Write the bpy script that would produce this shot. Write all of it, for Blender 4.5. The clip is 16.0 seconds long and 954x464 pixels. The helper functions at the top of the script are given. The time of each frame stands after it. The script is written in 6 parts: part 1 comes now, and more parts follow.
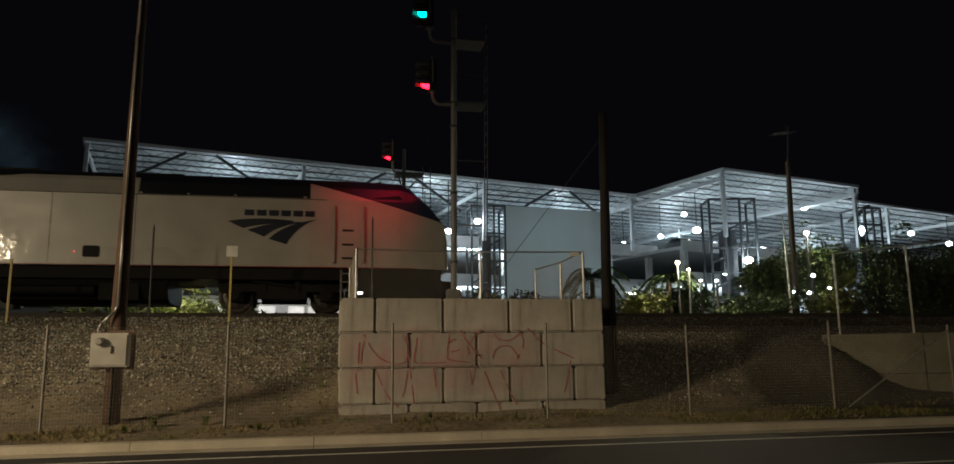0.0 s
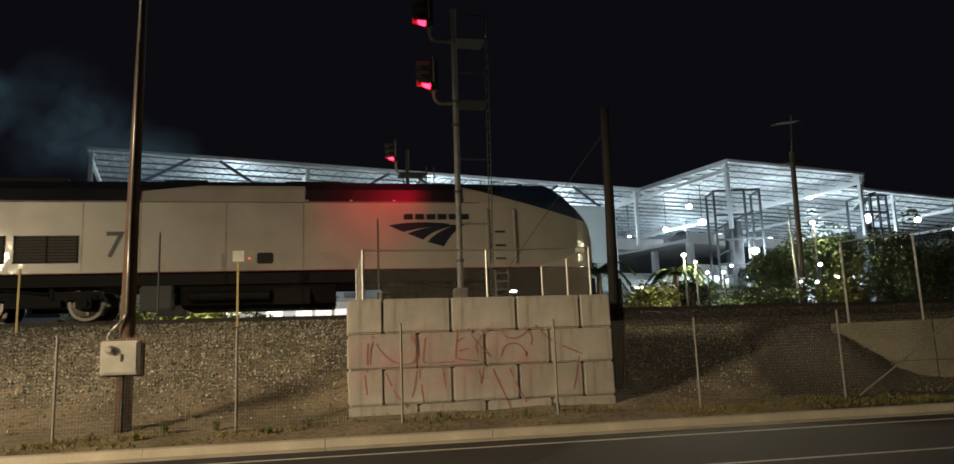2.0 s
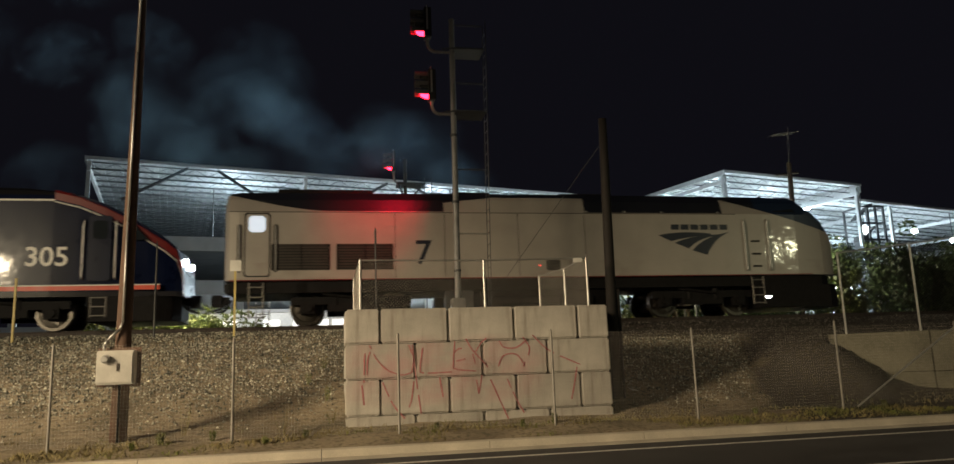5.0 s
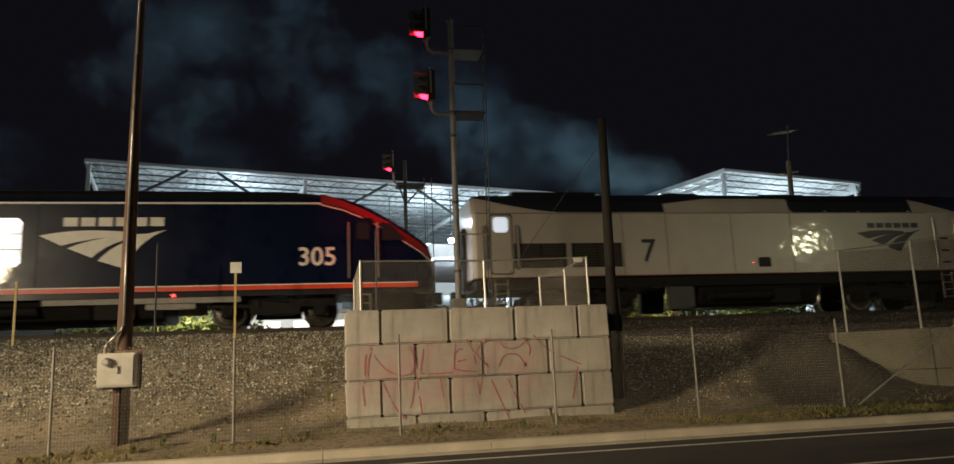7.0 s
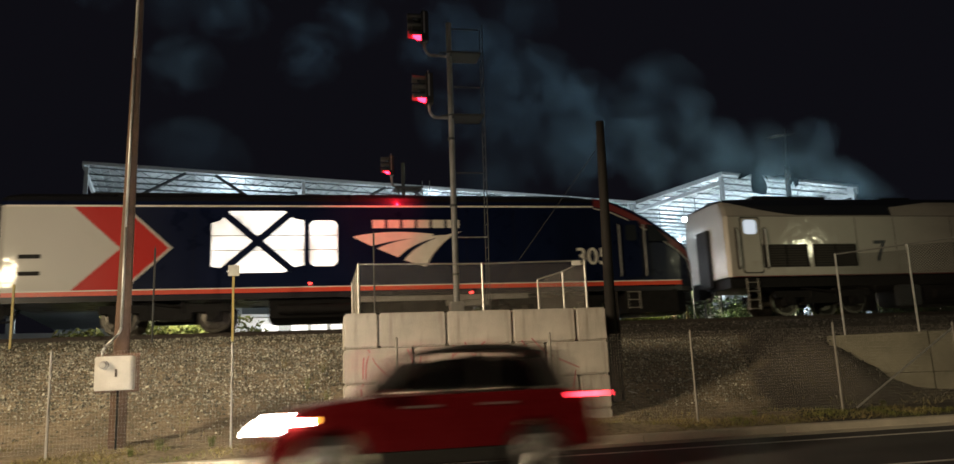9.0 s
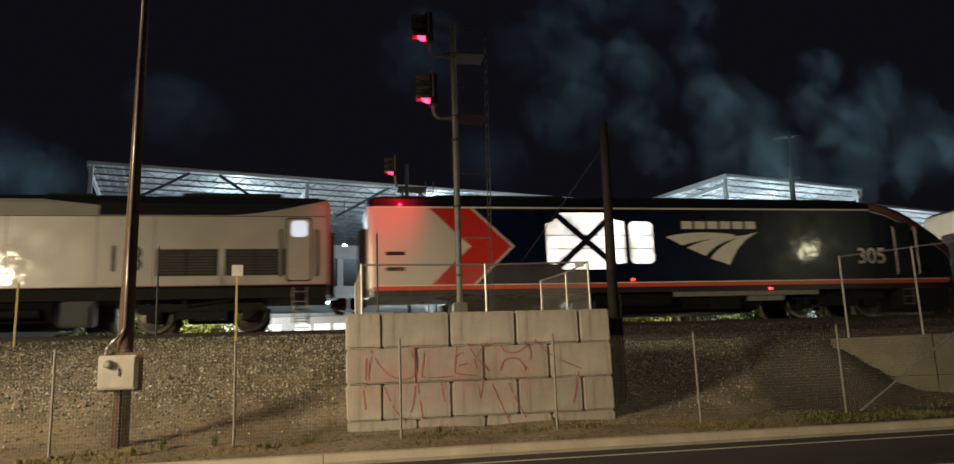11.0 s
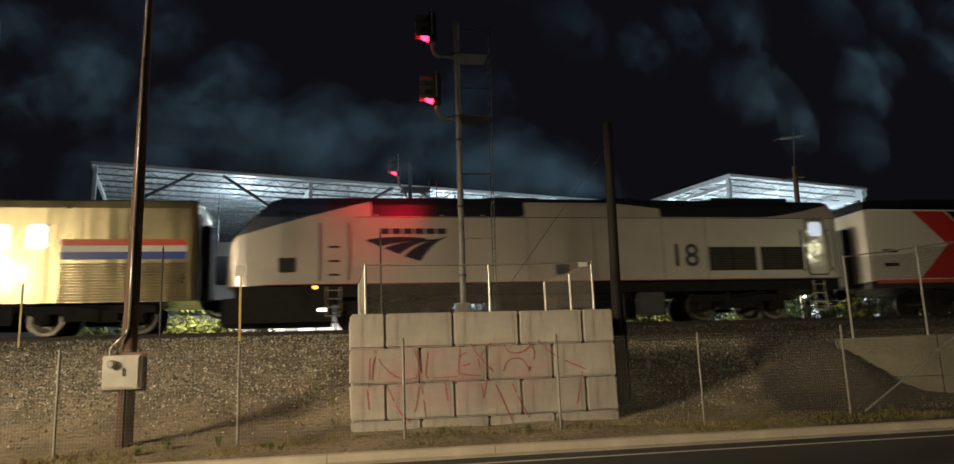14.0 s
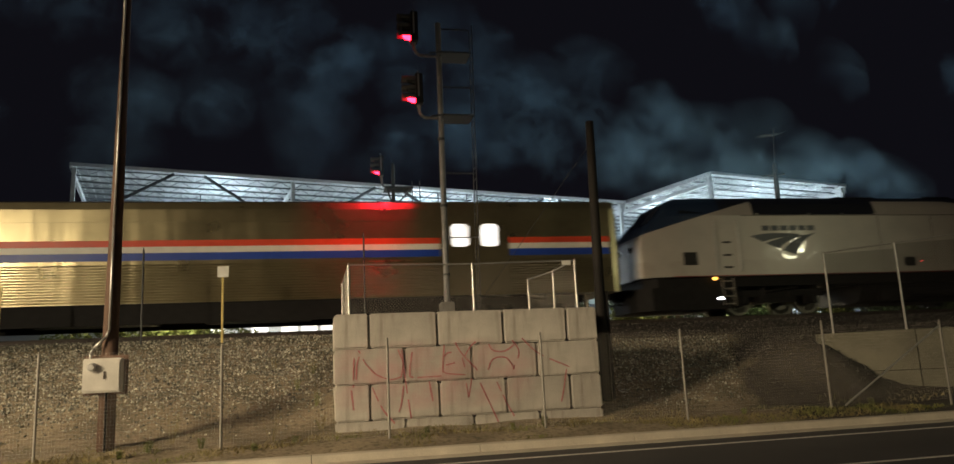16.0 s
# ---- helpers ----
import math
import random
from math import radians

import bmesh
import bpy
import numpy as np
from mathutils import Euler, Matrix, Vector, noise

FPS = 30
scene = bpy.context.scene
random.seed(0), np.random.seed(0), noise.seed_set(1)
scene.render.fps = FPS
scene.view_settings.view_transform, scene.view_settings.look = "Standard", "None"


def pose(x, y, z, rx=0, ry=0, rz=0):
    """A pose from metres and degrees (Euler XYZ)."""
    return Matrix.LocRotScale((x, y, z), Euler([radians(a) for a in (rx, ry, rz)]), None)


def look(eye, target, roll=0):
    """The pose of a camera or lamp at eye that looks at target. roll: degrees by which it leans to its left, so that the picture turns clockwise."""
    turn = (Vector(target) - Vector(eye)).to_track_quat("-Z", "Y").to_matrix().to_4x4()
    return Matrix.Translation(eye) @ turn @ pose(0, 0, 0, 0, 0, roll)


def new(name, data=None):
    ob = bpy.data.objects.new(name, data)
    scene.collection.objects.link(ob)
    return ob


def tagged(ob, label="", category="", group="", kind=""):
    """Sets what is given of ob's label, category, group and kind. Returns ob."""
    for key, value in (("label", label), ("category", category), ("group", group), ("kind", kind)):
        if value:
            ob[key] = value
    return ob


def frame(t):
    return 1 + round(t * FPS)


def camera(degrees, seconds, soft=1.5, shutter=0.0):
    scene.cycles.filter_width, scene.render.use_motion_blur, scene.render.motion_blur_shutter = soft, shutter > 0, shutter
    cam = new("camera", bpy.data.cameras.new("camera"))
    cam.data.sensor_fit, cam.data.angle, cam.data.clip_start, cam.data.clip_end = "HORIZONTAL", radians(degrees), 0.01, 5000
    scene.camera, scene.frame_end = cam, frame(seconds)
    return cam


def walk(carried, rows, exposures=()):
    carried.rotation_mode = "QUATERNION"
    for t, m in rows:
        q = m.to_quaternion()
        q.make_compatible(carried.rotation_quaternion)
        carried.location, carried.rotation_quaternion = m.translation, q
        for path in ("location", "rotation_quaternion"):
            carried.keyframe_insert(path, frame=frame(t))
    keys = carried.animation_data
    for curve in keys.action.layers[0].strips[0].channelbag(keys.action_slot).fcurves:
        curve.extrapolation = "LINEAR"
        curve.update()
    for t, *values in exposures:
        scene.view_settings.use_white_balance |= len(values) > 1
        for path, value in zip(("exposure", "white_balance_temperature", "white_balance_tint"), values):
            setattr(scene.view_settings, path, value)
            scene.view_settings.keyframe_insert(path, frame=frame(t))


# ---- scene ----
# camera: held by hand on the far pavement
cam = camera(64.0, 16.0, soft=1.5, shutter=0.7)
# seconds, pitch, roll, yaw
PATH = [
    (0.0, 9.51, 0.66, -11.75),
    (0.5, 9.93, 0.37, -11.41),
    (1.0, 9.62, -0.65, -11.20),
    (1.5, 9.44, 1.29, -10.93),
    (2.0, 9.40, 2.15, -11.11),
    (2.5, 9.80, 2.17, -11.24),
    (3.0, 9.92, 2.01, -11.21),
    (3.5, 10.02, 2.17, -11.24),
    (4.0, 10.17, 1.95, -11.40),
    (6.5, 10.10, 2.29, -11.18),
    (7.0, 10.18, 2.38, -11.24),
    (7.5, 10.28, 2.30, -11.36),
    (8.0, 10.33, 2.24, -11.37),
    (8.5, 10.41, 2.35, -11.34),
    (9.0, 10.40, 2.39, -11.38),
    (9.5, 10.44, 2.21, -11.41),
    (12.0, 10.49, 2.08, -11.06),
    (12.5, 10.51, 2.05, -11.00),
    (13.0, 10.55, 2.18, -10.94),
    (13.5, 10.50, 2.07, -10.92),
    (14.0, 10.50, 2.07, -10.92),
    (14.5, 10.50, 2.08, -11.01),
    (15.0, 10.40, 0.74, -11.55),
    (15.5, 10.73, 2.03, -11.90),
    (16.0, 10.38, 2.71, -12.07),
]
EXPOSURES = [(0.0, -1.0), (0.5, -0.95), (1.0, -0.75), (1.5, -0.1), (2.0, -0.05), (2.5, -0.1), (3.0, -0.1), (3.5, 0.1), (4.0, 0.25), (7.0, 0.2), (12.0, 0.2), (16.0, 0.22)]
walk(cam, [(t, pose(0, 0, 1.45, 90 + p, r, y)) for t, p, r, y in PATH], EXPOSURES)
# how far the first locomotive has rolled along the track, in metres
TRAIN_S = [(0, 3.22), (0.5, 4.29), (1, 5.50), (1.5, 6.72), (2, 7.96), (2.5, 9.29), (3, 10.73), (3.5, 12.25), (4.0, 13.82), (6.5, 22.90), (7, 24.92), (7.5, 27.08), (8, 29.29), (8.5, 31.60), (9, 34.00), (9.5, 36.49), (12, 49.96), (12.5, 52.74), (13, 55.83), (13.5, 59.00), (14, 62.29), (14.5, 65.50), (15, 68.91), (15.5, 72.56), (16, 76.36)]

# ---- light: night sky glow, street lamps, car park lamps, signal lamp ----
world = bpy.data.worlds.new("night")
world.use_nodes = True
scene.world = world
world.node_tree.nodes["Background"].inputs[0].default_value = (0.48, 0.46, 0.70, 1)
world.node_tree.nodes["Background"].inputs[1].default_value = 0.0075


def lamp(name, kind, place, energy, color, size=0.2, target=None, spot=60, blend=0.5):
    data = bpy.data.lights.new(name, kind)
    data.energy, data.color = energy, color
    if kind == "AREA":
        data.size = size
    else:
        data.shadow_soft_size = size
    if kind == "SPOT":
        data.spot_size, data.spot_blend = radians(spot), blend
    ob = new(name, data)
    ob.matrix_world = look(place, target) if target else pose(*place)
    return ob


lamp("street_light", "SPOT", (-24.0, 1.0, 9.0), 40000, (1.0, 0.77, 0.48), 2.6, (-3.5, 13.0, 0.0), 49, 1.0)
lamp("street_light", "SPOT", (-18.5, -0.3, 8.2), 8200, (1.0, 0.82, 0.54), 0.5, (-10.5, 22.0, 4.6), 62, 1.0)
lamp("street_light", "SPOT", (34.0, -0.3, 9.3), 1700, (1.0, 0.98, 0.62), 0.4, (11.0, 22.0, 3.8), 52, 1.0)
lamp("signal_light", "SPOT", (2.80, 20.92, 9.16), 620, (1.0, 0.01, 0.035), 0.05, (1.75, 24.0, 6.95), 54, 0.9)
CAR_X, CAR_V = 1.5, -22.8

# ---- materials ----


class Mat:
    """A node material with grain and stains, for things of real size in metres."""

    def __init__(self, name, color, rough=0.6, metal=0.0, vary=0.25, scale=6.0, bump=0.0, fine=60.0, space="Object", per_thing=0.0):
        self.m = bpy.data.materials.new(name)
        self.m.use_nodes = True
        self.t = self.m.node_tree
        self.b = self.t.nodes["Principled BSDF"]
        self.b.inputs["Roughness"].default_value = rough
        self.b.inputs["Metallic"].default_value = metal
        self.co = self.n("ShaderNodeTexCoord").outputs[space]
        coarse = self.noise(scale, 4)
        grain = self.noise(fine, 3)
        both = self.math("ADD", self.math("MULTIPLY", coarse, 0.65), self.math("MULTIPLY", grain, 0.35))
        dark = [c * (1 - vary) for c in color[:3]]
        light = [min(1, c * (1 + vary)) for c in color[:3]]
        self.col = self.mix(self.ramp(both, 0.32, 0.68), dark, light)
        if per_thing:
            rnd = self.n("ShaderNodeObjectInfo").outputs["Random"]
            k = self.math("ADD", self.math("MULTIPLY", rnd, 2 * per_thing), 1 - per_thing)
            hsv = self.n("ShaderNodeHueSaturation")
            self.t.links.new(self.col, hsv.inputs["Color"])
            self.t.links.new(k, hsv.inputs["Value"])
            self.col = hsv.outputs[0]
        self.t.links.new(self.col, self.b.inputs["Base Color"])
        if vary:
            self.t.links.new(self.math("ADD", self.math("MULTIPLY", coarse, 0.25), max(0.0, rough - 0.12)), self.b.inputs["Roughness"])
        if bump:
            bn = self.n("ShaderNodeBump")
            bn.inputs["Strength"].default_value = bump
            bn.inputs["Distance"].default_value = 0.02
            self.t.links.new(both, bn.inputs["Height"])
            self.t.links.new(bn.outputs[0], self.b.inputs["Normal"])

    def n(self, kind):
        return self.t.nodes.new(kind)

    def noise(self, scale, detail):
        n = self.n("ShaderNodeTexNoise")
        n.inputs["Scale"].default_value = scale
        n.inputs["Detail"].default_value = detail
        self.t.links.new(self.co, n.inputs["Vector"])
        return n.outputs[0]

    def math(self, op, a, b=0.0, clamp=False):
        n = self.n("ShaderNodeMath")
        n.operation, n.use_clamp = op, clamp
        for k, v in ((0, a), (1, b)):
            if isinstance(v, (int, float)):
                n.inputs[k].default_value = v
            else:
                self.t.links.new(v, n.inputs[k])
        return n.outputs[0]

    def ramp(self, v, lo, hi):
        n = self.n("ShaderNodeMapRange")
        self.t.links.new(v, n.inputs[0])
        n.inputs[1].default_value, n.inputs[2].default_value = lo, hi
        return n.outputs[0]

    def mix(self, f, a, b):
        n = self.n("ShaderNodeMix")
        n.data_type = "RGBA"
        for k, v in ((0, f), (6, a), (7, b)):
            if isinstance(v, (int, float)):
                n.inputs[k].default_value = v
            elif isinstance(v, (list, tuple)):
                n.inputs[k].default_value = (*v[:3], 1)
            else:
                self.t.links.new(v, n.inputs[k])
        return n.outputs[2]

    def xyz(self):
        n = self.n("ShaderNodeSeparateXYZ")
        self.t.links.new(self.co, n.inputs[0])
        return n.outputs

    def paint(self, mask, color):
        """Lays another paint over the base colour where mask is 1."""
        self.col = self.mix(mask, self.col, color)
        self.t.links.new(self.col, self.b.inputs["Base Color"])


def glow(name, color, strength):
    m = bpy.data.materials.new(name)
    m.use_nodes = True
    b = m.node_tree.nodes["Principled BSDF"]
    b.inputs["Base Color"].default_value = (*color, 1)
    b.inputs["Emission Color"].default_value = (*color, 1)
    b.inputs["Emission Strength"].default_value = strength
    return m


def glass(name, color=(0.02, 0.025, 0.03), rough=0.08):
    m = bpy.data.materials.new(name)
    m.use_nodes = True
    b = m.node_tree.nodes["Principled BSDF"]
    b.inputs["Base Color"].default_value = (*color, 1)
    b.inputs["Roughness"].default_value = rough
    return m


ASPHALT = Mat("asphalt", (0.05, 0.05, 0.052), 0.8, 0, 0.4, 0.8, 0.4, 90)
CONCRETE = Mat("concrete", (0.46, 0.44, 0.40), 0.85, 0, 0.22, 2.2, 0.5, 45, per_thing=0.12)
_st = CONCRETE.n("ShaderNodeMapping")
_st.inputs["Scale"].default_value = (5.0, 5.0, 0.5)
CONCRETE.t.links.new(CONCRETE.co, _st.inputs[0])
_sn = CONCRETE.n("ShaderNodeTexNoise")
_sn.inputs["Scale"].default_value, _sn.inputs["Detail"].default_value = 1.3, 6
CONCRETE.t.links.new(_st.outputs[0], _sn.inputs["Vector"])
CONCRETE.paint(CONCRETE.math("MULTIPLY", CONCRETE.ramp(_sn.outputs[0], 0.52, 0.72), 0.55), (0.20, 0.175, 0.145))
# faint pink haze of scrubbed-off spray paint on the block wall
_gp = CONCRETE.n("ShaderNodeSeparateXYZ")
CONCRETE.t.links.new(CONCRETE.n("ShaderNodeNewGeometry").outputs["Position"], _gp.inputs[0])
_ex = CONCRETE.math("POWER", CONCRETE.math("ABSOLUTE", CONCRETE.math("DIVIDE", CONCRETE.math("SUBTRACT", _gp.outputs[0], 2.5), 2.5)), 4.0)
_ez = CONCRETE.math("POWER", CONCRETE.math("ABSOLUTE", CONCRETE.math("DIVIDE", CONCRETE.math("SUBTRACT", _gp.outputs[2], 1.45), 0.75)), 4.0)
_haze = CONCRETE.math("MULTIPLY", CONCRETE.math("SUBTRACT", 1.0, CONCRETE.math("ADD", _ex, _ez), True), CONCRETE.ramp(CONCRETE.noise(1.9, 4), 0.36, 0.66))
_front = CONCRETE.math("LESS_THAN", CONCRETE.math("ABSOLUTE", CONCRETE.math("SUBTRACT", _gp.outputs[1], 16.0)), 0.1)
CONCRETE.paint(CONCRETE.math("MULTIPLY", CONCRETE.math("MULTIPLY", _haze, _front), 0.8), (0.47, 0.29, 0.285))
KERB = Mat("kerb_concrete", (0.50, 0.46, 0.38), 0.85, 0, 0.25, 1.5, 0.4, 60)
DIRT = Mat("dirt_and_gravel", (0.245, 0.203, 0.14), 0.95, 0, 0.55, 0.9, 1.0, 22)
# shade over the right-hand heap and bank crest, put into the dirt colour
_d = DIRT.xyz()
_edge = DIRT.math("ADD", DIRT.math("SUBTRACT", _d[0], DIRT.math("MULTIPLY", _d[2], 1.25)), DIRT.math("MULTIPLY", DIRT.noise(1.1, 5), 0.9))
_heap_shade = DIRT.math("MULTIPLY", DIRT.ramp(_edge, 9.7, 10.2), DIRT.math("LESS_THAN", _d[1], 24.0))
_crest_shade = DIRT.math("MULTIPLY", DIRT.math("GREATER_THAN", _d[0], 6.6), DIRT.math("MULTIPLY", DIRT.ramp(_d[1], 20.6, 21.4), DIRT.math("LESS_THAN", _d[1], 24.0)))
DIRT.paint(DIRT.math("MAXIMUM", _heap_shade, _crest_shade), (0.055, 0.05, 0.046))
DIRT.paint(DIRT.math("MULTIPLY", DIRT.ramp(DIRT.noise(11.0, 5), 0.52, 0.62), 0.7), (0.08, 0.072, 0.045))
STONE = Mat("ballast", (0.29, 0.288, 0.24), 0.9, 0, 0.45, 5.0, 0.6, 50)
GRASS = Mat("dry_grass", (0.22, 0.185, 0.085), 0.9, 0, 0.45, 3.0)
GRASS.paint(GRASS.ramp(GRASS.noise(0.55, 4), 0.46, 0.58), (0.14, 0.16, 0.04))
WOOD = Mat("weathered_pole_wood", (0.10, 0.06, 0.042), 0.85, 0, 0.4, 3.0, 0.8, 40)
OLDPOLE = Mat("old_grey_pole_wood", (0.042, 0.033, 0.029), 0.85, 0, 0.4, 3.0, 0.8, 40)
CREOSOTE = Mat("creosoted_wood", (0.012, 0.010, 0.009), 0.8, 0, 0.4, 3.0, 0.8, 40)
MASTSTEEL = Mat("weathered_mast_steel", (0.23, 0.235, 0.24), 0.55, 0.3, 0.3, 4.0)
OLDWALL = Mat("stained_dark_concrete", (0.17, 0.165, 0.125), 0.9, 0, 0.4, 1.1, 0.5, 14)
GALV = Mat("galvanised_steel", (0.45, 0.45, 0.44), 0.45, 0.7, 0.2, 8.0)
WIRE = Mat("fence_wire", (0.46, 0.44, 0.40), 0.7, 0.0, 0.2, 8.0)
# darker copy of the stones; its colour stands for shade on the right
SHADESTONE = Mat("shade_toned_ballast", (0.085, 0.08, 0.074), 0.9, 0, 0.5, 5.0, 0.6, 50)
for _m in (STONE, SHADESTONE):
    _g = _m.n("ShaderNodeNewGeometry").outputs["Random Per Island"]
    _h = _m.n("ShaderNodeHueSaturation")
    _m.t.links.new(_m.math("ADD", _m.math("MULTIPLY", _m.math("POWER", _g, 2.2), 2.0), 0.22), _h.inputs["Value"])
    _m.t.links.new(_m.col, _h.inputs["Color"])
    _m.t.links.new(_h.outputs[0], _m.b.inputs["Base Color"])
POST = Mat("dull_fence_post", (0.26, 0.25, 0.23), 0.6, 0.4, 0.25, 6.0)
IRON = Mat("dark_iron", (0.010, 0.0095, 0.010), 0.65, 0.1, 0.5, 5.0, 0.3)
IRON.b.inputs["Specular IOR Level"].default_value = 0.2
RUST = Mat("rail_steel", (0.06, 0.05, 0.045), 0.6, 0.6, 0.4, 8.0)
TIE = Mat("concrete_tie", (0.22, 0.20, 0.18), 0.9, 0, 0.3, 4.0)
BOXGREY = Mat("grey_enamel", (0.50, 0.49, 0.45), 0.5, 0.1, 0.12, 5.0)
YELLOW = Mat("yellow_marker", (0.52, 0.42, 0.15), 0.5, 0, 0.2, 6.0)
WHITEPAINT = Mat("white_road_paint", (0.62, 0.62, 0.58), 0.7, 0, 0.3, 9.0)
SIGNWHITE = Mat("white_plate", (0.7, 0.7, 0.66), 0.5, 0, 0.12, 6.0)
BLACKPLATE = Mat("black_enamel", (0.02, 0.02, 0.02), 0.45, 0, 0.2, 6.0)
HOOD = Mat("worn_hood_paint", (0.09, 0.09, 0.09), 0.6, 0, 0.2, 6.0)
GRAFFITI = Mat("red_spray_paint", (0.40, 0.15, 0.16), 0.7, 0, 0.3, 12.0)
LEAF = Mat("leaf", (0.045, 0.075, 0.028), 0.6, 0, 0.5, 1.5)
LEAF_PALE = Mat("pale_leaf", (0.13, 0.15, 0.04), 0.6, 0, 0.4, 1.5)
BARK = Mat("bark", (0.12, 0.09, 0.06), 0.9, 0, 0.4, 6.0, 0.6)
STEELWORK = Mat("painted_steelwork", (0.55, 0.57, 0.58), 0.5, 0.2, 0.12, 3.0)
ROOFDECK = Mat("roof_decking", (0.44, 0.47, 0.475), 0.4, 0.35, 0.45, 0.35, fine=3.0)
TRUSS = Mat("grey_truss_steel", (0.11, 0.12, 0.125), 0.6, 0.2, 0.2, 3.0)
DARKSTEEL = Mat("dark_steelwork", (0.06, 0.065, 0.07), 0.6, 0.3, 0.2, 3.0)
PRECAST = Mat("precast_concrete", (0.42, 0.43, 0.43), 0.85, 0, 0.15, 0.6)
SCREEN = Mat("ribbed_screen", (0.46, 0.51, 0.50), 0.6, 0.1, 0.08, 0.5)
GREEN_GLOW = glow("green_lens", (0.0, 0.95, 0.70), 24)
RED_GLOW = glow("red_lens", (1.0, 0.006, 0.018), 30)
LED = glow("cool_lamp", (0.86, 0.95, 1.0), 90)
WARM_LED = glow("warm_lamp", (1.0, 0.86, 0.55), 40)
GLASS = glass("dark_glass")

# ---- mesh helpers ----


class M:
    """Collects vertices and faces."""

    def __init__(self):
        self.v, self.f = [], []

    def poly(self, pts):
        k = len(self.v)
        self.v += [tuple(p) for p in pts]
        self.f.append(tuple(range(k, k + len(pts))))
        return self

    def box(self, a, b, m=None):
        c = [(x, y, z) for z in (a[2], b[2]) for y in (a[1], b[1]) for x in (a[0], b[0])]
        if m is not None:
            c = [tuple(m @ Vector(p)) for p in c]
        k = len(self.v)
        self.v += c
        self.f += [tuple(k + i for i in q) for q in ((0, 2, 3, 1), (4, 5, 7, 6), (0, 1, 5, 4), (2, 6, 7, 3), (0, 4, 6, 2), (1, 3, 7, 5))]
        return self

    def rod(self, a, b, r, r2=None, n=8):
        a, b = Vector(a), Vector(b)
        q = (b - a).to_track_quat("Z", "Y")
        k = len(self.v)
        for p, rr in ((a, r), (b, r if r2 is None else r2)):
            self.v += [tuple(p + q @ Vector((rr * math.cos(i * math.tau / n), rr * math.sin(i * math.tau / n), 0))) for i in range(n)]
        self.f += [(k + i, k + (i + 1) % n, k + n + (i + 1) % n, k + n + i) for i in range(n)]
        self.f += [tuple(range(k + n - 1, k - 1, -1)), tuple(range(k + n, k + 2 * n))]
        return self

    def tube(self, pts, r, n=8):
        for a, b in zip(pts, pts[1:]):
            self.rod(a, b, r, None, n)
        return self

    def prism(self, pts, y0, y1):
        """A polygon of (x, z), drawn out from y0 to y1."""
        k, n = len(self.v), len(pts)
        self.v += [(x, y0, z) for x, z in pts] + [(x, y1, z) for x, z in pts]
        self.f += [tuple(range(k, k + n)), tuple(range(k + 2 * n - 1, k + n - 1, -1))]
        self.f += [(k + i, k + n + i, k + n + (i + 1) % n, k + (i + 1) % n) for i in range(n)]
        return self

    def loft(self, rings, cap=True, close=True):
        k, n = len(self.v), len(rings[0])
        for r in rings:
            self.v += [tuple(p) for p in r]
        for j in range(len(rings) - 1):
            for i in range(n if close else n - 1):
                a, b = k + j * n + i, k + j * n + (i + 1) % n
                self.f.append((a, b, b + n, a + n))
        if cap:
            self.f += [tuple(range(k + n - 1, k - 1, -1)), tuple(range(k + (len(rings) - 1) * n, k + len(rings) * n))]
        return self

    def mesh(self, name, material, bevel=0.0, smooth=False):
        me = bpy.data.meshes.new(name)
        me.from_pydata(self.v, [], self.f)
        bm = bmesh.new()
        bm.from_mesh(me)
        bmesh.ops.recalc_face_normals(bm, faces=bm.faces)
        if bevel:
            bmesh.ops.bevel(bm, geom=list(bm.edges), offset=bevel, segments=2, affect="EDGES", clamp_overlap=True)
        bm.to_mesh(me)
        bm.free()
        if smooth:
            for p in me.polygons:
                p.use_smooth = True
        me.materials.append(material.m if isinstance(material, Mat) else material)
        return me


def thing(name, m, material, label, category, group="", kind="", bevel=0.0, smooth=False, at=None):
    ob = new(name, m.mesh(name, material, bevel, smooth))
    if at is not None:
        ob.matrix_world = at
    return tagged(ob, label, category, group, kind)


def part(name, m, material, parent, label="", bevel=0.0, smooth=False, at=None):
    ob = new(name, m.mesh(name, material, bevel, smooth))
    ob.parent = parent
    if at is not None:
        ob.matrix_basis = at
    return tagged(ob, label) if label else ob


def group_of(name, label, category, group="", at=None, kind=""):
    ob = new(name)
    ob.empty_display_size = 0.2
    if at is not None:
        ob.matrix_world = at
    return tagged(ob, label, category, group, kind)


# ---- ground, road, kerb, embankment ----
RAIL_Z, TRACK_Y = 2.97, 25.5


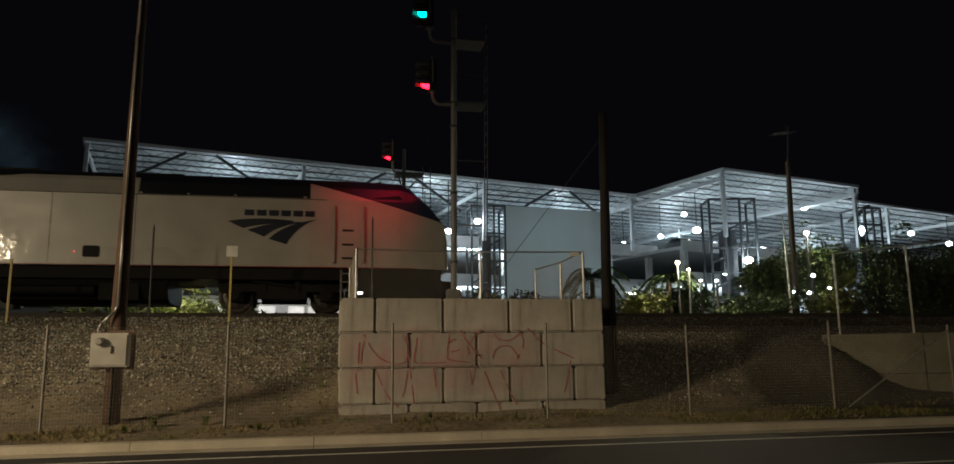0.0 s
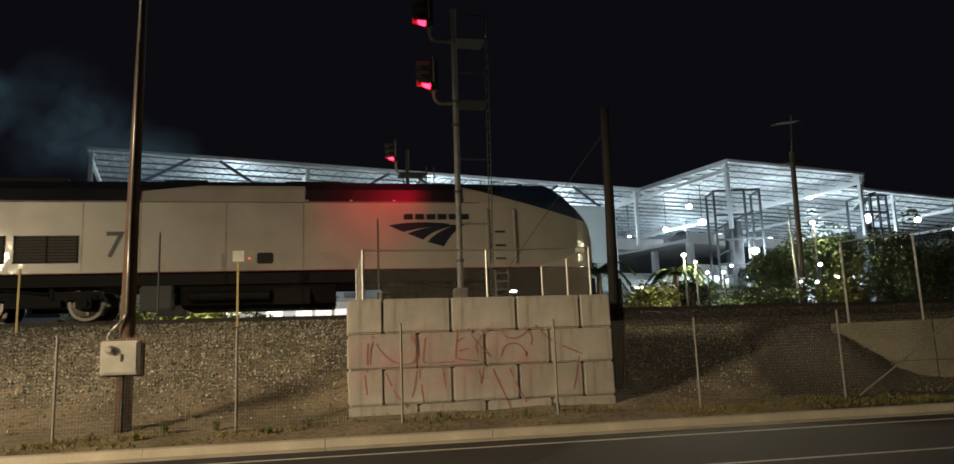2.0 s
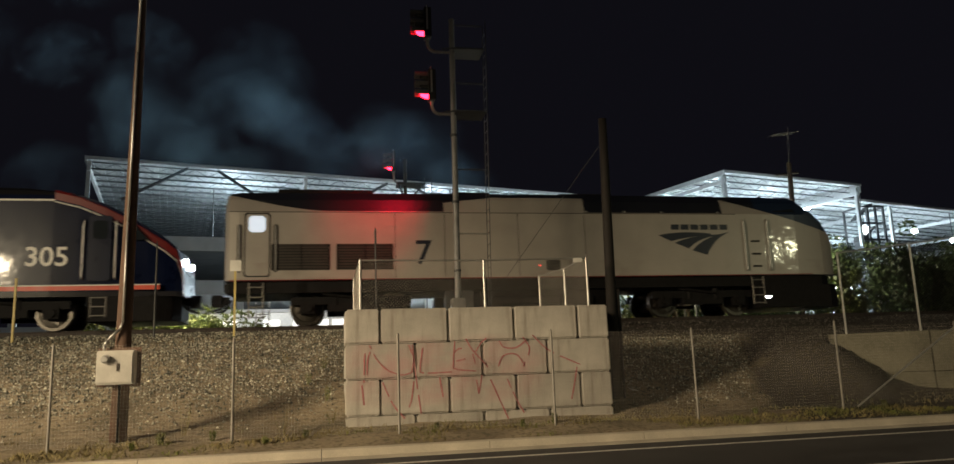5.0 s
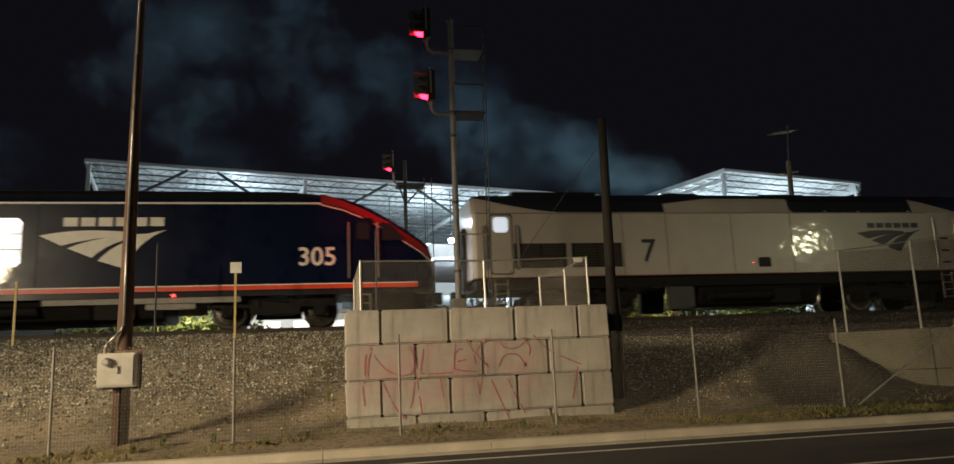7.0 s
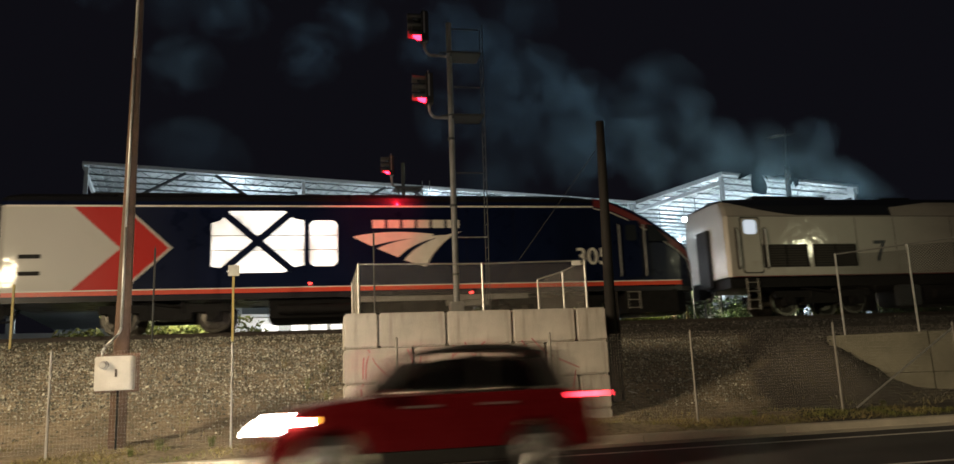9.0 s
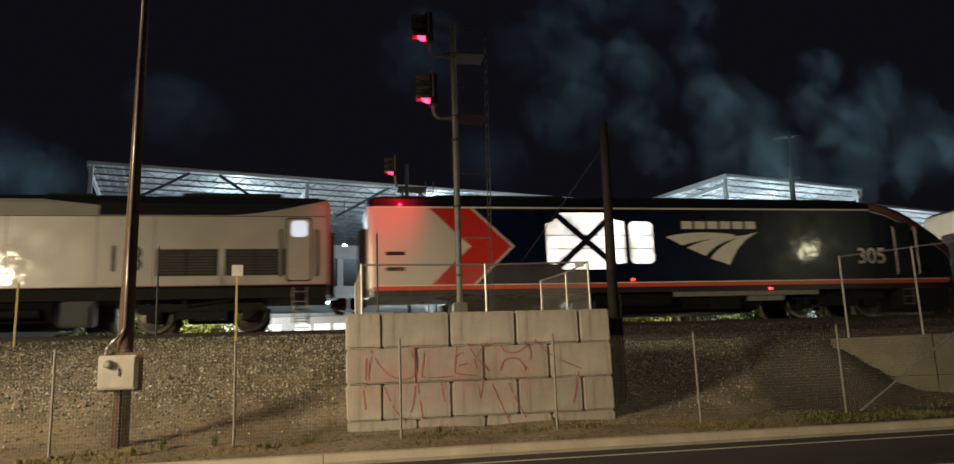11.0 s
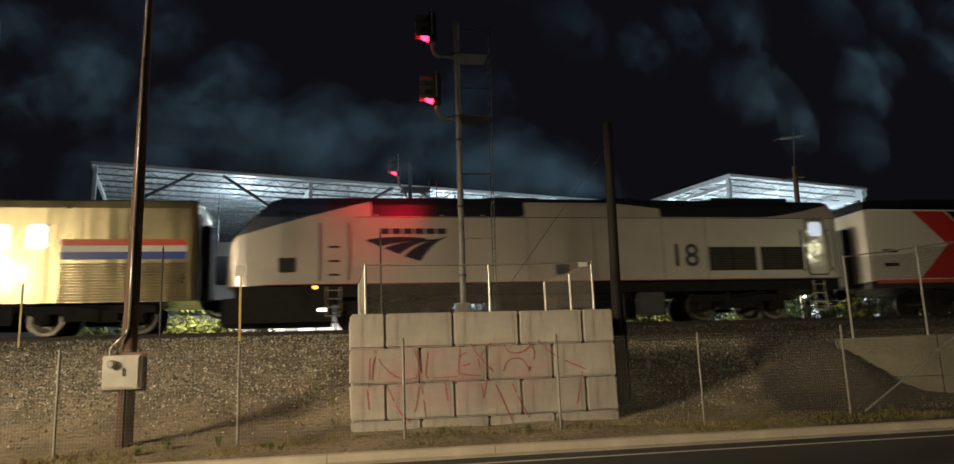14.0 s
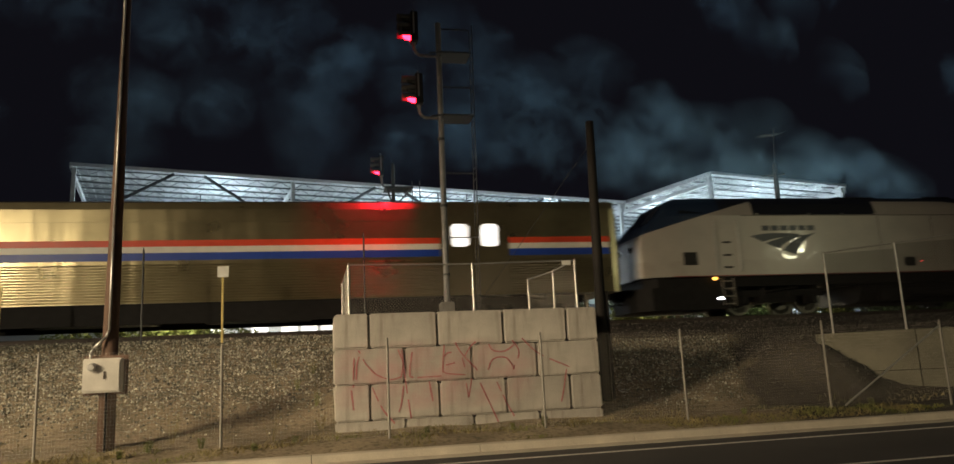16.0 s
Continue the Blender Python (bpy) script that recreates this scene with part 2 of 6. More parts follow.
def bank_z(x, y):
    """Height of the ground behind the kerb: a verge, then the embankment, then the level behind the track."""
    pts = [(14.2, 0.15), (15.0, 0.28), (16.2, 0.40), (17.0, 0.62), (21.9, 2.58), (22.6, 2.70), (24.0, 2.72), (27.2, 2.72), (29.0, 2.5), (34, 2.4), (60, 2.4), (900, 2.4)]
    z = float(np.interp(y, [p[0] for p in pts], [p[1] for p in pts]))
    if 9.0 < x < 17.5 and y < 21.0:
        yw = 17.95 - (x - 13.05) * 0.48
        h0 = 2.02 - (x - 12.9) * 0.78 if x > 12.9 else 2.02 - (12.9 - x) * 0.36
        z = max(z, h0 - max(0.0, yw - y) * 0.80)
    if 14.6 < y < 22.4:
        z += 0.07 * noise.noise((x * 0.7, y * 0.9, 0)) + 0.03 * noise.noise((x * 3.1, y * 3.0, 3))
    return z


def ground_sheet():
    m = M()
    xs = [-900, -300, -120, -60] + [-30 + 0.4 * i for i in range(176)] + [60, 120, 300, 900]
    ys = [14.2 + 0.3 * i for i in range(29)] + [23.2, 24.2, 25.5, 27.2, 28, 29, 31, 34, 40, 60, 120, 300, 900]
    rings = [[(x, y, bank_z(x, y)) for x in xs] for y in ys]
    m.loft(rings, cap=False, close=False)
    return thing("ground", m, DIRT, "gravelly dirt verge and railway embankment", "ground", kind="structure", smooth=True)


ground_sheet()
m = M().box((-900, -60, -0.4), (900, 13.62, 0))
thing("road", m, ASPHALT, "dark worn asphalt road", "road", kind="structure")
m = M()
prof = [(13.62, -0.3), (13.62, 0.004), (14.02, 0.02), (14.04, 0.14), (14.07, 0.155), (14.22, 0.16), (14.22, -0.3)]
kerb = group_of("kerb", "pale concrete kerb with gutter along the road", "kerb", kind="structure")
km = M().loft([[(0, y, z) for y, z in prof], [(2.99, y, z) for y, z in prof]])
kmesh = km.mesh("kerb_stone", KERB)
for i in range(-12, 16):
    o = new("kerb_stone", kmesh)
    o.parent, o.location = kerb, (i * 3.0, 0, 0)
far = M()
for a, b in ((-400, -36), (48, 400)):
    far.loft([[(a, y, z) for y, z in prof], [(b, y, z) for y, z in prof]])
part("kerb_run", far, KERB, kerb)
thing("edge_line", M().box((-300, 12.68, 0.0), (300, 12.80, 0.004)), WHITEPAINT, "white painted edge line on the road", "road marking", kind="structure")
thing("lane_line", M().box((-300, 9.30, 0.0), (300, 9.40, 0.004)), WHITEPAINT, "worn painted lane line on the road", "road marking", kind="structure")
thing("pavement", M().box((-200, -60, 0.0), (200, -1.2, 0.13)), KERB, "concrete pavement", "pavement", kind="structure")

# stones on the embankment
rng = random.Random(4)


def stones(name, x0, x1, count, material, label):
    m = M()
    base = [(1, 0, 0), (0, 1, 0), (-1, 0, 0), (0, -1, 0), (0, 0, 1), (0, 0, -0.6)]
    for _ in range(count):
        x = rng.uniform(x0, x1)
        y = 16.1 + 6.5 * rng.random() ** 0.62
        if y < 17.9 and x > -9 and rng.random() > 0.12 + 0.25 * (y - 16.1) + 0.5 * noise.noise((x * 0.5, y * 0.8, 3)):
            continue
        # right of here the stones carry the shade in their colour
        shade_toned = x > 6.6 and (x - 1.25 * bank_z(x, y) > 9.4 or y > 20.9)
        if material is STONE and shade_toned:
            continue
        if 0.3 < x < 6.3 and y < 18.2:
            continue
        if material is SHADESTONE and not shade_toned:
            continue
        r = rng.uniform(0.013, 0.034) * (1.5 if rng.random() < 0.06 else 1)
        k = len(m.v)
        z = bank_z(x, y)
        a = rng.uniform(0, 6.28)
        ca, sa = math.cos(a), math.sin(a)
        for p in base:
            j = [p[i] * r * rng.uniform(0.65, 1.25) for i in range(3)]
            m.v.append((x + ca * j[0] - sa * j[1], y + sa * j[0] + ca * j[1], z + 0.3 * r + j[2]))
        m.f += [(k, k + 1, k + 4), (k + 1, k + 2, k + 4), (k + 2, k + 3, k + 4), (k + 3, k, k + 4), (k + 1, k, k + 5), (k + 2, k + 1, k + 5), (k + 3, k + 2, k + 5), (k, k + 3, k + 5)]
    me = bpy.data.meshes.new(name)
    me.from_pydata(m.v, [], m.f)
    me.materials.append(material.m)
    tagged(new(name, me), label, "gravel", kind="stuff")


stones("ballast_stones", -13, 7.0, 46000, STONE, "loose grey-brown crushed stone on the embankment")
stones("ballast_stones", 6.6, 13, 15000, STONE, "loose crushed stone at the foot of the bank")
stones("dark_ballast_stones", 6.6, 22, 15000, SHADESTONE, "crushed stone darkened to stand for shade on the embankment")


def grass_strip():
    m = M()
    for _ in range(27000):
        x = rng.uniform(-13, 22)
        y = rng.choice((rng.gauss(14.55, 0.2), rng.gauss(14.8, 0.25), rng.gauss(15.1, 0.25), rng.gauss(15.5, 0.6)))
        if y < 14.25 or noise.noise((x * 0.6, y, 7)) < -0.12 + 0.25 * rng.random():
            continue
        z = bank_z(x, y)
        h, a = rng.uniform(0.02, 0.085), rng.uniform(0, 6.28)
        dx, dy = math.cos(a) * 0.014, math.sin(a) * 0.014
        lx, ly = rng.gauss(0, 0.06), rng.gauss(0, 0.06)
        m.poly([(x - dx, y - dy, z - 0.02), (x + dx, y + dy, z - 0.02), (x + lx, y + ly, z + h)])
    me = bpy.data.meshes.new("dry_grass")
    me.from_pydata(m.v, [], m.f)
    me.materials.append(GRASS.m)
    tagged(new("dry_grass", me), "dry yellow grass and weeds along the verge", "grass", kind="stuff")


grass_strip()

# ---- track ----
track = group_of("railway_track", "railway track with steel rails on concrete ties", "railway track", kind="structure")
RAIL = [(-0.07, 0), (0.07, 0), (0.07, 0.02), (0.012, 0.04), (0.012, 0.13), (0.036, 0.14), (0.036, 0.17), (-0.036, 0.17), (-0.036, 0.14), (-0.012, 0.13), (-0.012, 0.04), (-0.07, 0.02)]
for dy in (-0.75, 0.75):
    m = M().loft([[(x, TRACK_Y + dy + a, RAIL_Z - 0.17 + b) for a, b in RAIL] for x in (-250, 250)])
    part("rail", m, RUST, track)
tie = M().box((-0.12, -1.3, -0.2), (0.12, 1.3, 0)).mesh("tie", TIE, 0.02)
for i in range(-60, 100):
    o = new("tie", tie)
    o.parent, o.location = track, (i * 0.61, TRACK_Y, RAIL_Z - 0.18)

# ---- block wall: staggered concrete blocks with grooved joints ----
BL, BH, WX, WTOP = 1.43, 0.727, 0.47, 2.75
block_wall = group_of("block_wall", "retaining wall of stacked concrete blocks with red graffiti", "wall", kind="structure")


def block_mesh(length):
    return M().box((0.008, 0, 0.006), (length - 0.008, 0.75, BH - 0.006)).mesh("concrete_block", CONCRETE, 0.035)


full, half = block_mesh(BL), block_mesh(BL / 2)
for row in range(4):
    z = WTOP - BH * (row + 1)
    x, first = WX, True
    while x < WX + 4 * BL - 0.05:
        short = (row % 2 == 0) and (first or x + BL > WX + 4 * BL + 0.05)
        o = new("concrete_block", half if short else full)
        o.parent = block_wall
        o.location = (x, 16.0 + rng.uniform(-0.003, 0.003), z)
        x += (BL / 2 if first else BL) if short else BL
        first = False
for dx, side in ((0.03, -1), (4 * BL - 0.78, 1)):
    for row in range(4):
        o = new("concrete_block", full)
        o.parent = block_wall
        o.matrix_basis = pose(WX + dx + 0.75, 16.76, WTOP - BH * (row + 1), 0, 0, 90)
fillm = M().box((WX + 0.7, 16.76, 0.2), (WX + 4 * BL - 0.7, 18.2, WTOP - 0.05))
part("gravel_fill", fillm, DIRT, block_wall)

# spray paint: thin strokes on the block faces, too rough to read; each is a bent line
strokes = [[(0.84, 1.25), (0.86, 1.78), (0.95, 1.99), (1.08, 1.74)], [(1.08, 1.74), (1.30, 1.50), (1.60, 1.38), (1.82, 1.42)], [(1.82, 1.42), (1.86, 1.70), (1.77, 1.98)], [(0.90, 1.40), (0.92, 1.70), (0.99, 1.92)],
           [(2.06, 1.92), (2.00, 1.50), (2.08, 1.40), (2.66, 1.40)], [(2.74, 2.04), (2.70, 1.60), (2.74, 1.46), (3.18, 1.40)], [(2.72, 1.80), (2.84, 1.88), (2.98, 1.84)], [(2.76, 1.62), (2.96, 1.66)],
           [(2.98, 2.08), (3.10, 1.86), (3.40, 1.52)], [(3.18, 1.80), (3.30, 1.98), (3.42, 2.08)], [(3.12, 1.76), (3.16, 1.56)], [(3.38, 1.56), (3.43, 1.48)],
           [(3.70, 2.02), (3.80, 1.88), (4.05, 1.86), (4.28, 2.00)], [(3.66, 1.48), (3.78, 1.70), (4.06, 1.72), (4.24, 1.48)], [(4.22, 2.08), (4.36, 1.82), (4.20, 1.46)], [(4.44, 2.12), (4.80, 1.78), (5.48, 1.46)],
           [(1.22, 1.24), (1.42, 0.80), (1.66, 0.50)], [(1.66, 0.50), (1.80, 0.85), (1.86, 1.24)], [(1.84, 1.98), (1.92, 1.20), (2.00, 0.58)], [(3.16, 1.32), (3.20, 1.10), (3.22, 0.94), (3.30, 1.32)],
           [(3.48, 1.22), (3.66, 0.80), (3.84, 0.38)], [(3.84, 1.22), (4.02, 0.80), (4.18, 0.50)], [(5.24, 0.74), (5.32, 1.05), (5.40, 1.42)], [(2.40, 1.30), (2.46, 0.90)], [(0.80, 1.20), (0.84, 0.80)]]


def bent(line, n=6):
    """A smooth curve through the corners of a stroke."""
    p = [line[0]] + line + [line[-1]]
    out = []
    for i in range(1, len(p) - 2):
        for k in range(n):
            t = k / n
            out.append(tuple(0.5 * (2 * b + (c - a) * t + (2 * a - 5 * b + 4 * c - d) * t * t + (3 * b - a - 3 * c + d) * t ** 3) for a, b, c, d in zip(p[i - 1], p[i], p[i + 1], p[i + 2])))
    return out + [line[-1]]


m = M()
for line in strokes:
    curve = bent(line)
    for i, ((x0, z0), (x1, z1)) in enumerate(zip(curve, curve[1:])):
        if noise.noise((x0 * 5, z0 * 5, 2)) < -0.38:
            continue
        d = Vector((x1 - x0, 0, z1 - z0))
        s = Vector((-d.z, 0, d.x)).normalized() * (0.0155 + 0.007 * noise.noise((x0 * 3, z0 * 3, 5)))
        a, b = Vector((x0, 15.9945, z0)), Vector((x1, 15.9945, z1))
        m.poly([a - s, b - s, b + s, a + s])
part("graffiti", m, GRAFFITI, block_wall, "red spray-painted scrawl")


# ---- chain-link fences ----
def link_mesh(m, p0, p1, z0, z1, pitch=0.075, r=0.0021):
    """Diagonal wires between two posts, from height z0 to z1 over p0, p1 (x, y)."""
    a, b = Vector((*p0, 0)), Vector((*p1, 0))
    L, H = (b - a).length, z1 - z0
    ux = (b - a).normalized()
    out = Vector((-ux.y, ux.x, 0)) * 0.004
    n = int((L + H) / pitch)
    for sgn in (1, -1):
        for i in range(n):
            s = i * pitch
            u0, u1 = s - H, s
            h0, h1 = 0.0, H
            if u0 < 0:
                h0, u0 = -u0, 0
            if u1 > L:
                h1, u1 = H - (u1 - L), L
            if h1 - h0 < 0.02:
                continue
            if sgn < 0:
                u0, u1 = L - u0, L - u1
            m.rod(a + ux * u0 + Vector((0, 0, z0 + h0)) + out * sgn, a + ux * u1 + Vector((0, 0, z0 + h1)) + out * sgn, r, None, 3)


def welded_mesh(m, p0, p1, z0, z1, r):
    """Upright and level wires of a welded panel."""
    a, b = Vector((*p0, 0)), Vector((*p1, 0))
    n = int((b - a).length / 0.055)
    for i in range(1, n):
        p = a.lerp(b, i / n)
        m.rod((p.x, p.y - 0.003, z0), (p.x, p.y - 0.003, z1), r, None, 3)
    k = int((z1 - z0) / 0.062)
    for i in range(k + 1):
        z = z0 + (z1 - z0) * i / k
        m.rod((a.x, a.y + 0.002, z), (b.x, b.y + 0.002, z), r, None, 3)


def fence(posts, tops, mesh_lo=0.04, r=0.028, label="", rail=True, post_mat=GALV, wire=0.0021, welded=False, wire_mat=WIRE):
    """posts: (x, y, ground z); tops: height over ground."""
    f = group_of("chain_link_fence", label, "fence")
    for (x, y, z), h in zip(posts, tops):
        m = M().rod((x, y, z - 0.3), (x, y, z + h), r, None, 10).rod((x, y, z + h), (x, y, z + h + 0.035), r * 1.15, r * 0.4, 10)
        part("fence_post", m, post_mat, f)
    for i in range(len(posts) - 1):
        (x0, y0, z0), (x1, y1, z1) = posts[i], posts[i + 1]
        m = M()
        zl, zh = max(z0, z1) + mesh_lo, min(z0 + tops[i], z1 + tops[i + 1]) - 0.02
        if welded:
            welded_mesh(m, (x0, y0), (x1, y1), zl, zh, wire)
        else:
            link_mesh(m, (x0, y0), (x1, y1), zl, zh, 0.075, wire)
        me = bpy.data.meshes.new("wire_mesh")
        me.from_pydata(m.v, [], m.f)
        me.materials.append(wire_mat.m)
        o = tagged(new("wire_mesh", me), kind="stuff")
        o.parent = f
        if rail:
            part("top_rail", M().rod((x0, y0, z0 + tops[i]), (x1, y1, z1 + tops[i + 1]), 0.019, None, 8), GALV, f)
    return f


front = [(x, 15.0, bank_z(x, 15.0) + 0.0) for x in (-13.9, -10.9, -7.8, -4.7, -1.61, 1.45, 4.55, 7.63, 11.03, 14.1, 17.2, 20.2)]
fence(front, [1.86] * len(front), label="wire mesh fence on dull steel posts along the verge", rail=False, r=0.025, post_mat=POST, wire=0.0010, welded=True)
enc = [(0.80, 19.6), (0.80, 16.35), (3.50, 16.35), (5.88, 16.35), (5.90, 18.05), (5.70, 19.6)]
fence([(x, y, WTOP - 0.02) for x, y in enc], [1.09, 1.09, 1.07, 1.11, 1.09, 1.09], label="low chain-link enclosure on top of the block wall", r=0.03, wire=0.0014)
thing("white_plate", M().box((5.55, 16.28, 3.73), (5.76, 16.29, 3.83)), SIGNWHITE, "small white plate wired to the fence", "sign")


# ---- weeds on the verge ----
def weed(x, y, h, n, seed, mat, label):
    g = group_of("weed", label, "weed", "weeds")
    r = random.Random(seed)
    z = bank_z(x, y)
    m = M()
    for _ in range(n):
        a, k = r.uniform(0, 6.28), r.uniform(0.1, 0.45) * h
        top = Vector((x + math.cos(a) * k, y + math.sin(a) * k, z + h * r.uniform(0.6, 1.0)))
        base = Vector((x + math.cos(a) * 0.03, y + math.sin(a) * 0.03, z - 0.02))
        m.rod(base, top, 0.006, 0.003, 3)
        for q in range(5):
            c = base.lerp(top, r.uniform(0.3, 1.0))
            d = Vector((r.gauss(0, 1), r.gauss(0, 1), r.gauss(0, 0.7))).normalized() * 0.05
            e = Vector((-d.y, d.x, 0.01)) * 0.35
            m.poly([c, c + d * 0.5 + e, c + d, c + d * 0.5 - e])
    part("stem", m, mat, g)


for i, (x, y, h, n) in enumerate(((-2.9, 15.3, 0.22, 26), (-2.0, 15.4, 0.2, 22), (-2.6, 15.9, 0.75, 5), (-0.75, 15.7, 0.62, 6), (-0.3, 15.2, 0.16, 16), (-3.3, 14.9, 0.14, 18), (3.9, 15.1, 0.16, 16), (4.6, 15.25, 0.2, 22), (2.2, 15.2, 0.13, 14), (-1.0, 14.8, 0.14, 18), (9.0, 15.1, 0.15, 18), (12.2, 15.2, 0.2, 18), (0.1, 17.6, 0.35, 9), (-0.3, 18.6, 0.3, 8), (0.05, 19.4, 0.4, 9), (-0.9, 19.9, 0.32, 7), (0.2, 16.4, 0.32, 8))):
    weed(x, y, h, n, 40 + i, GRASS if h > 0.3 else LEAF_PALE, "tall dry weed stalks on the verge" if h > 0.3 else "low green-brown weed on the verge")
# ---- train ----
SILVER = Mat("silver_grey_livery", (0.40, 0.38, 0.345), 0.42, 0.15, 0.10, 1.2, fine=25)
o3 = SILVER.xyz()
mth = SILVER.math
dark_nose = mth("GREATER_THAN", mth("ADD", o3[2], mth("MULTIPLY", o3[0], 0.28)), 3.08)
dark_top = mth("GREATER_THAN", o3[2], 4.06)
swoop = mth("ADD", mth("MULTIPLY", mth("POWER", mth("MULTIPLY", mth("SUBTRACT", -17.0, o3[0]), 0.33, True), 1.6), 0.55), 3.53)
dark_rear = mth("MULTIPLY", mth("GREATER_THAN", o3[2], swoop), mth("LESS_THAN", o3[0], -13.35))
dark_cab = mth("MULTIPLY", mth("GREATER_THAN", o3[2], 3.52), mth("GREATER_THAN", o3[0], -8.55))
wedge = mth("MULTIPLY", mth("GREATER_THAN", o3[2], mth("ADD", mth("MULTIPLY", o3[0], 0.13), 5.58)), mth("MULTIPLY", mth("LESS_THAN", o3[0], -11.4), mth("GREATER_THAN", o3[0], -13.4)))
dark_rear = mth("MAXIMUM", dark_rear, wedge)
dark = mth("MAXIMUM", mth("MAXIMUM", dark_nose, dark_top), mth("MAXIMUM", dark_rear, mth("MULTIPLY", dark_cab, mth("LESS_THAN", o3[0], -3.5))))
SILVER.paint(dark, (0.012, 0.014, 0.022))
SILVER.paint(mth("MULTIPLY", dark_nose, mth("GREATER_THAN", o3[0], -2.2)), (0.012, 0.026, 0.062))
grime = mth("MULTIPLY", SILVER.ramp(SILVER.noise(0.9, 5), 0.5, 0.75), 0.35)
SILVER.paint(mth("MULTIPLY", grime, mth("LESS_THAN", o3[2], 1.9)), (0.16, 0.12, 0.09))
SILVER.paint(mth("LESS_THAN", o3[2], 1.36), (0.022, 0.021, 0.021))

NAVY = Mat("midnight_blue_livery", (0.004, 0.008, 0.030), 0.3, 0.0, 0.2, 1.5)
o3 = NAVY.xyz()
mth = NAVY.math
chev = mth("ADD", o3[0], mth("MULTIPLY", mth("ABSOLUTE", mth("SUBTRACT", o3[2], 2.53)), 1.06))
low = mth("MULTIPLY", mth("GREATER_THAN", o3[2], 1.22), mth("LESS_THAN", o3[2], 3.84))
NAVY.paint(mth("MULTIPLY", mth("LESS_THAN", chev, -16.99), low), (0.62, 0.60, 0.56))
NAVY.paint(mth("MULTIPLY", mth("MULTIPLY", mth("LESS_THAN", chev, -17.09), mth("GREATER_THAN", chev, -18.45)), low), (0.55, 0.035, 0.03))
NAVY.paint(mth("LESS_THAN", o3[2], 1.10), (0.03, 0.03, 0.035))
NAVY.paint(mth("GREATER_THAN", o3[2], 3.97), (0.012, 0.012, 0.014))

NAVY.b.inputs["Specular IOR Level"].default_value = 0.12
STAINLESS = Mat("stainless_steel", (0.29, 0.25, 0.15), 0.30, 0.8, 0.16, 0.7, fine=5)
BLUEBLACK = Mat("blue_black_paint", (0.015, 0.02, 0.035), 0.4, 0, 0.15, 4.0)
REDPAINT = Mat("red_stripe_paint", (0.72, 0.075, 0.03), 0.4, 0, 0.1, 4.0)
WHITESTRIPE = Mat("white_stripe_paint", (0.80, 0.78, 0.72), 0.4, 0, 0.1, 4.0)
BLUEPAINT = Mat("blue_stripe_paint", (0.02, 0.065, 0.40), 0.4, 0, 0.1, 4.0)
GRILLE = Mat("radiator_grille", (0.05, 0.045, 0.04), 0.6, 0.4, 0.3, 10.0)
BROW = Mat("dark_red_paint", (0.17, 0.012, 0.012), 0.4, 0, 0.1, 4.0)
RUBBER = Mat("black_rubber", (0.015, 0.015, 0.015), 0.8, 0, 0.2, 5.0)
TREAD = Mat("worn_wheel_steel", (0.10, 0.092, 0.08), 0.36, 0.9, 0.3, 9.0)
WIN_LIT = glow("lit_window", (1.0, 0.96, 0.90), 1.5)
_wt = WIN_LIT.node_tree
_wn, _wr, _wc = _wt.nodes.new("ShaderNodeTexNoise"), _wt.nodes.new("ShaderNodeMapRange"), _wt.nodes.new("ShaderNodeTexCoord")
_wn.inputs["Scale"].default_value = 1.6
_wr.inputs[1].default_value, _wr.inputs[2].default_value, _wr.inputs[3].default_value, _wr.inputs[4].default_value = 0.35, 0.65, 0.55, 1.5
_wt.links.new(_wc.outputs["Object"], _wn.inputs["Vector"])
_wt.links.new(_wn.outputs[0], _wr.inputs[0])
_wt.links.new(_wr.outputs[0], _wt.nodes["Principled BSDF"].inputs["Emission Strength"])
WIN_DIM = glow("dim_window", (0.72, 0.84, 1.0), 0.55)
MARK_RED = glow("red_marker_lamp", (1.0, 0.05, 0.04), 5)
MARK_AMBER = glow("amber_marker_lamp", (1.0, 0.45, 0.08), 5)
STEP_LED = glow("step_lamp", (0.95, 0.97, 1.0), 12)
HEAD_LED = glow("train_headlight", (0.95, 0.98, 1.0), 60)
HW = 1.525
for _m, _w, _k in ((SILVER, 0.3, 0.35), (NAVY, 0.12, 0.14), (STAINLESS, 0.12, 0.35)):
    _m.b.inputs["Coat Weight"].default_value = _w
    _m.b.inputs["Coat Roughness"].default_value = 0.07
    _wave = _m.n("ShaderNodeBump")
    _wave.inputs["Strength"].default_value = _k
    _wave.inputs["Distance"].default_value = 0.03
    _m.t.links.new(_m.noise(2.2, 2), _wave.inputs["Height"])
    _m.t.links.new(_wave.outputs[0], _m.b.inputs["Coat Normal"])


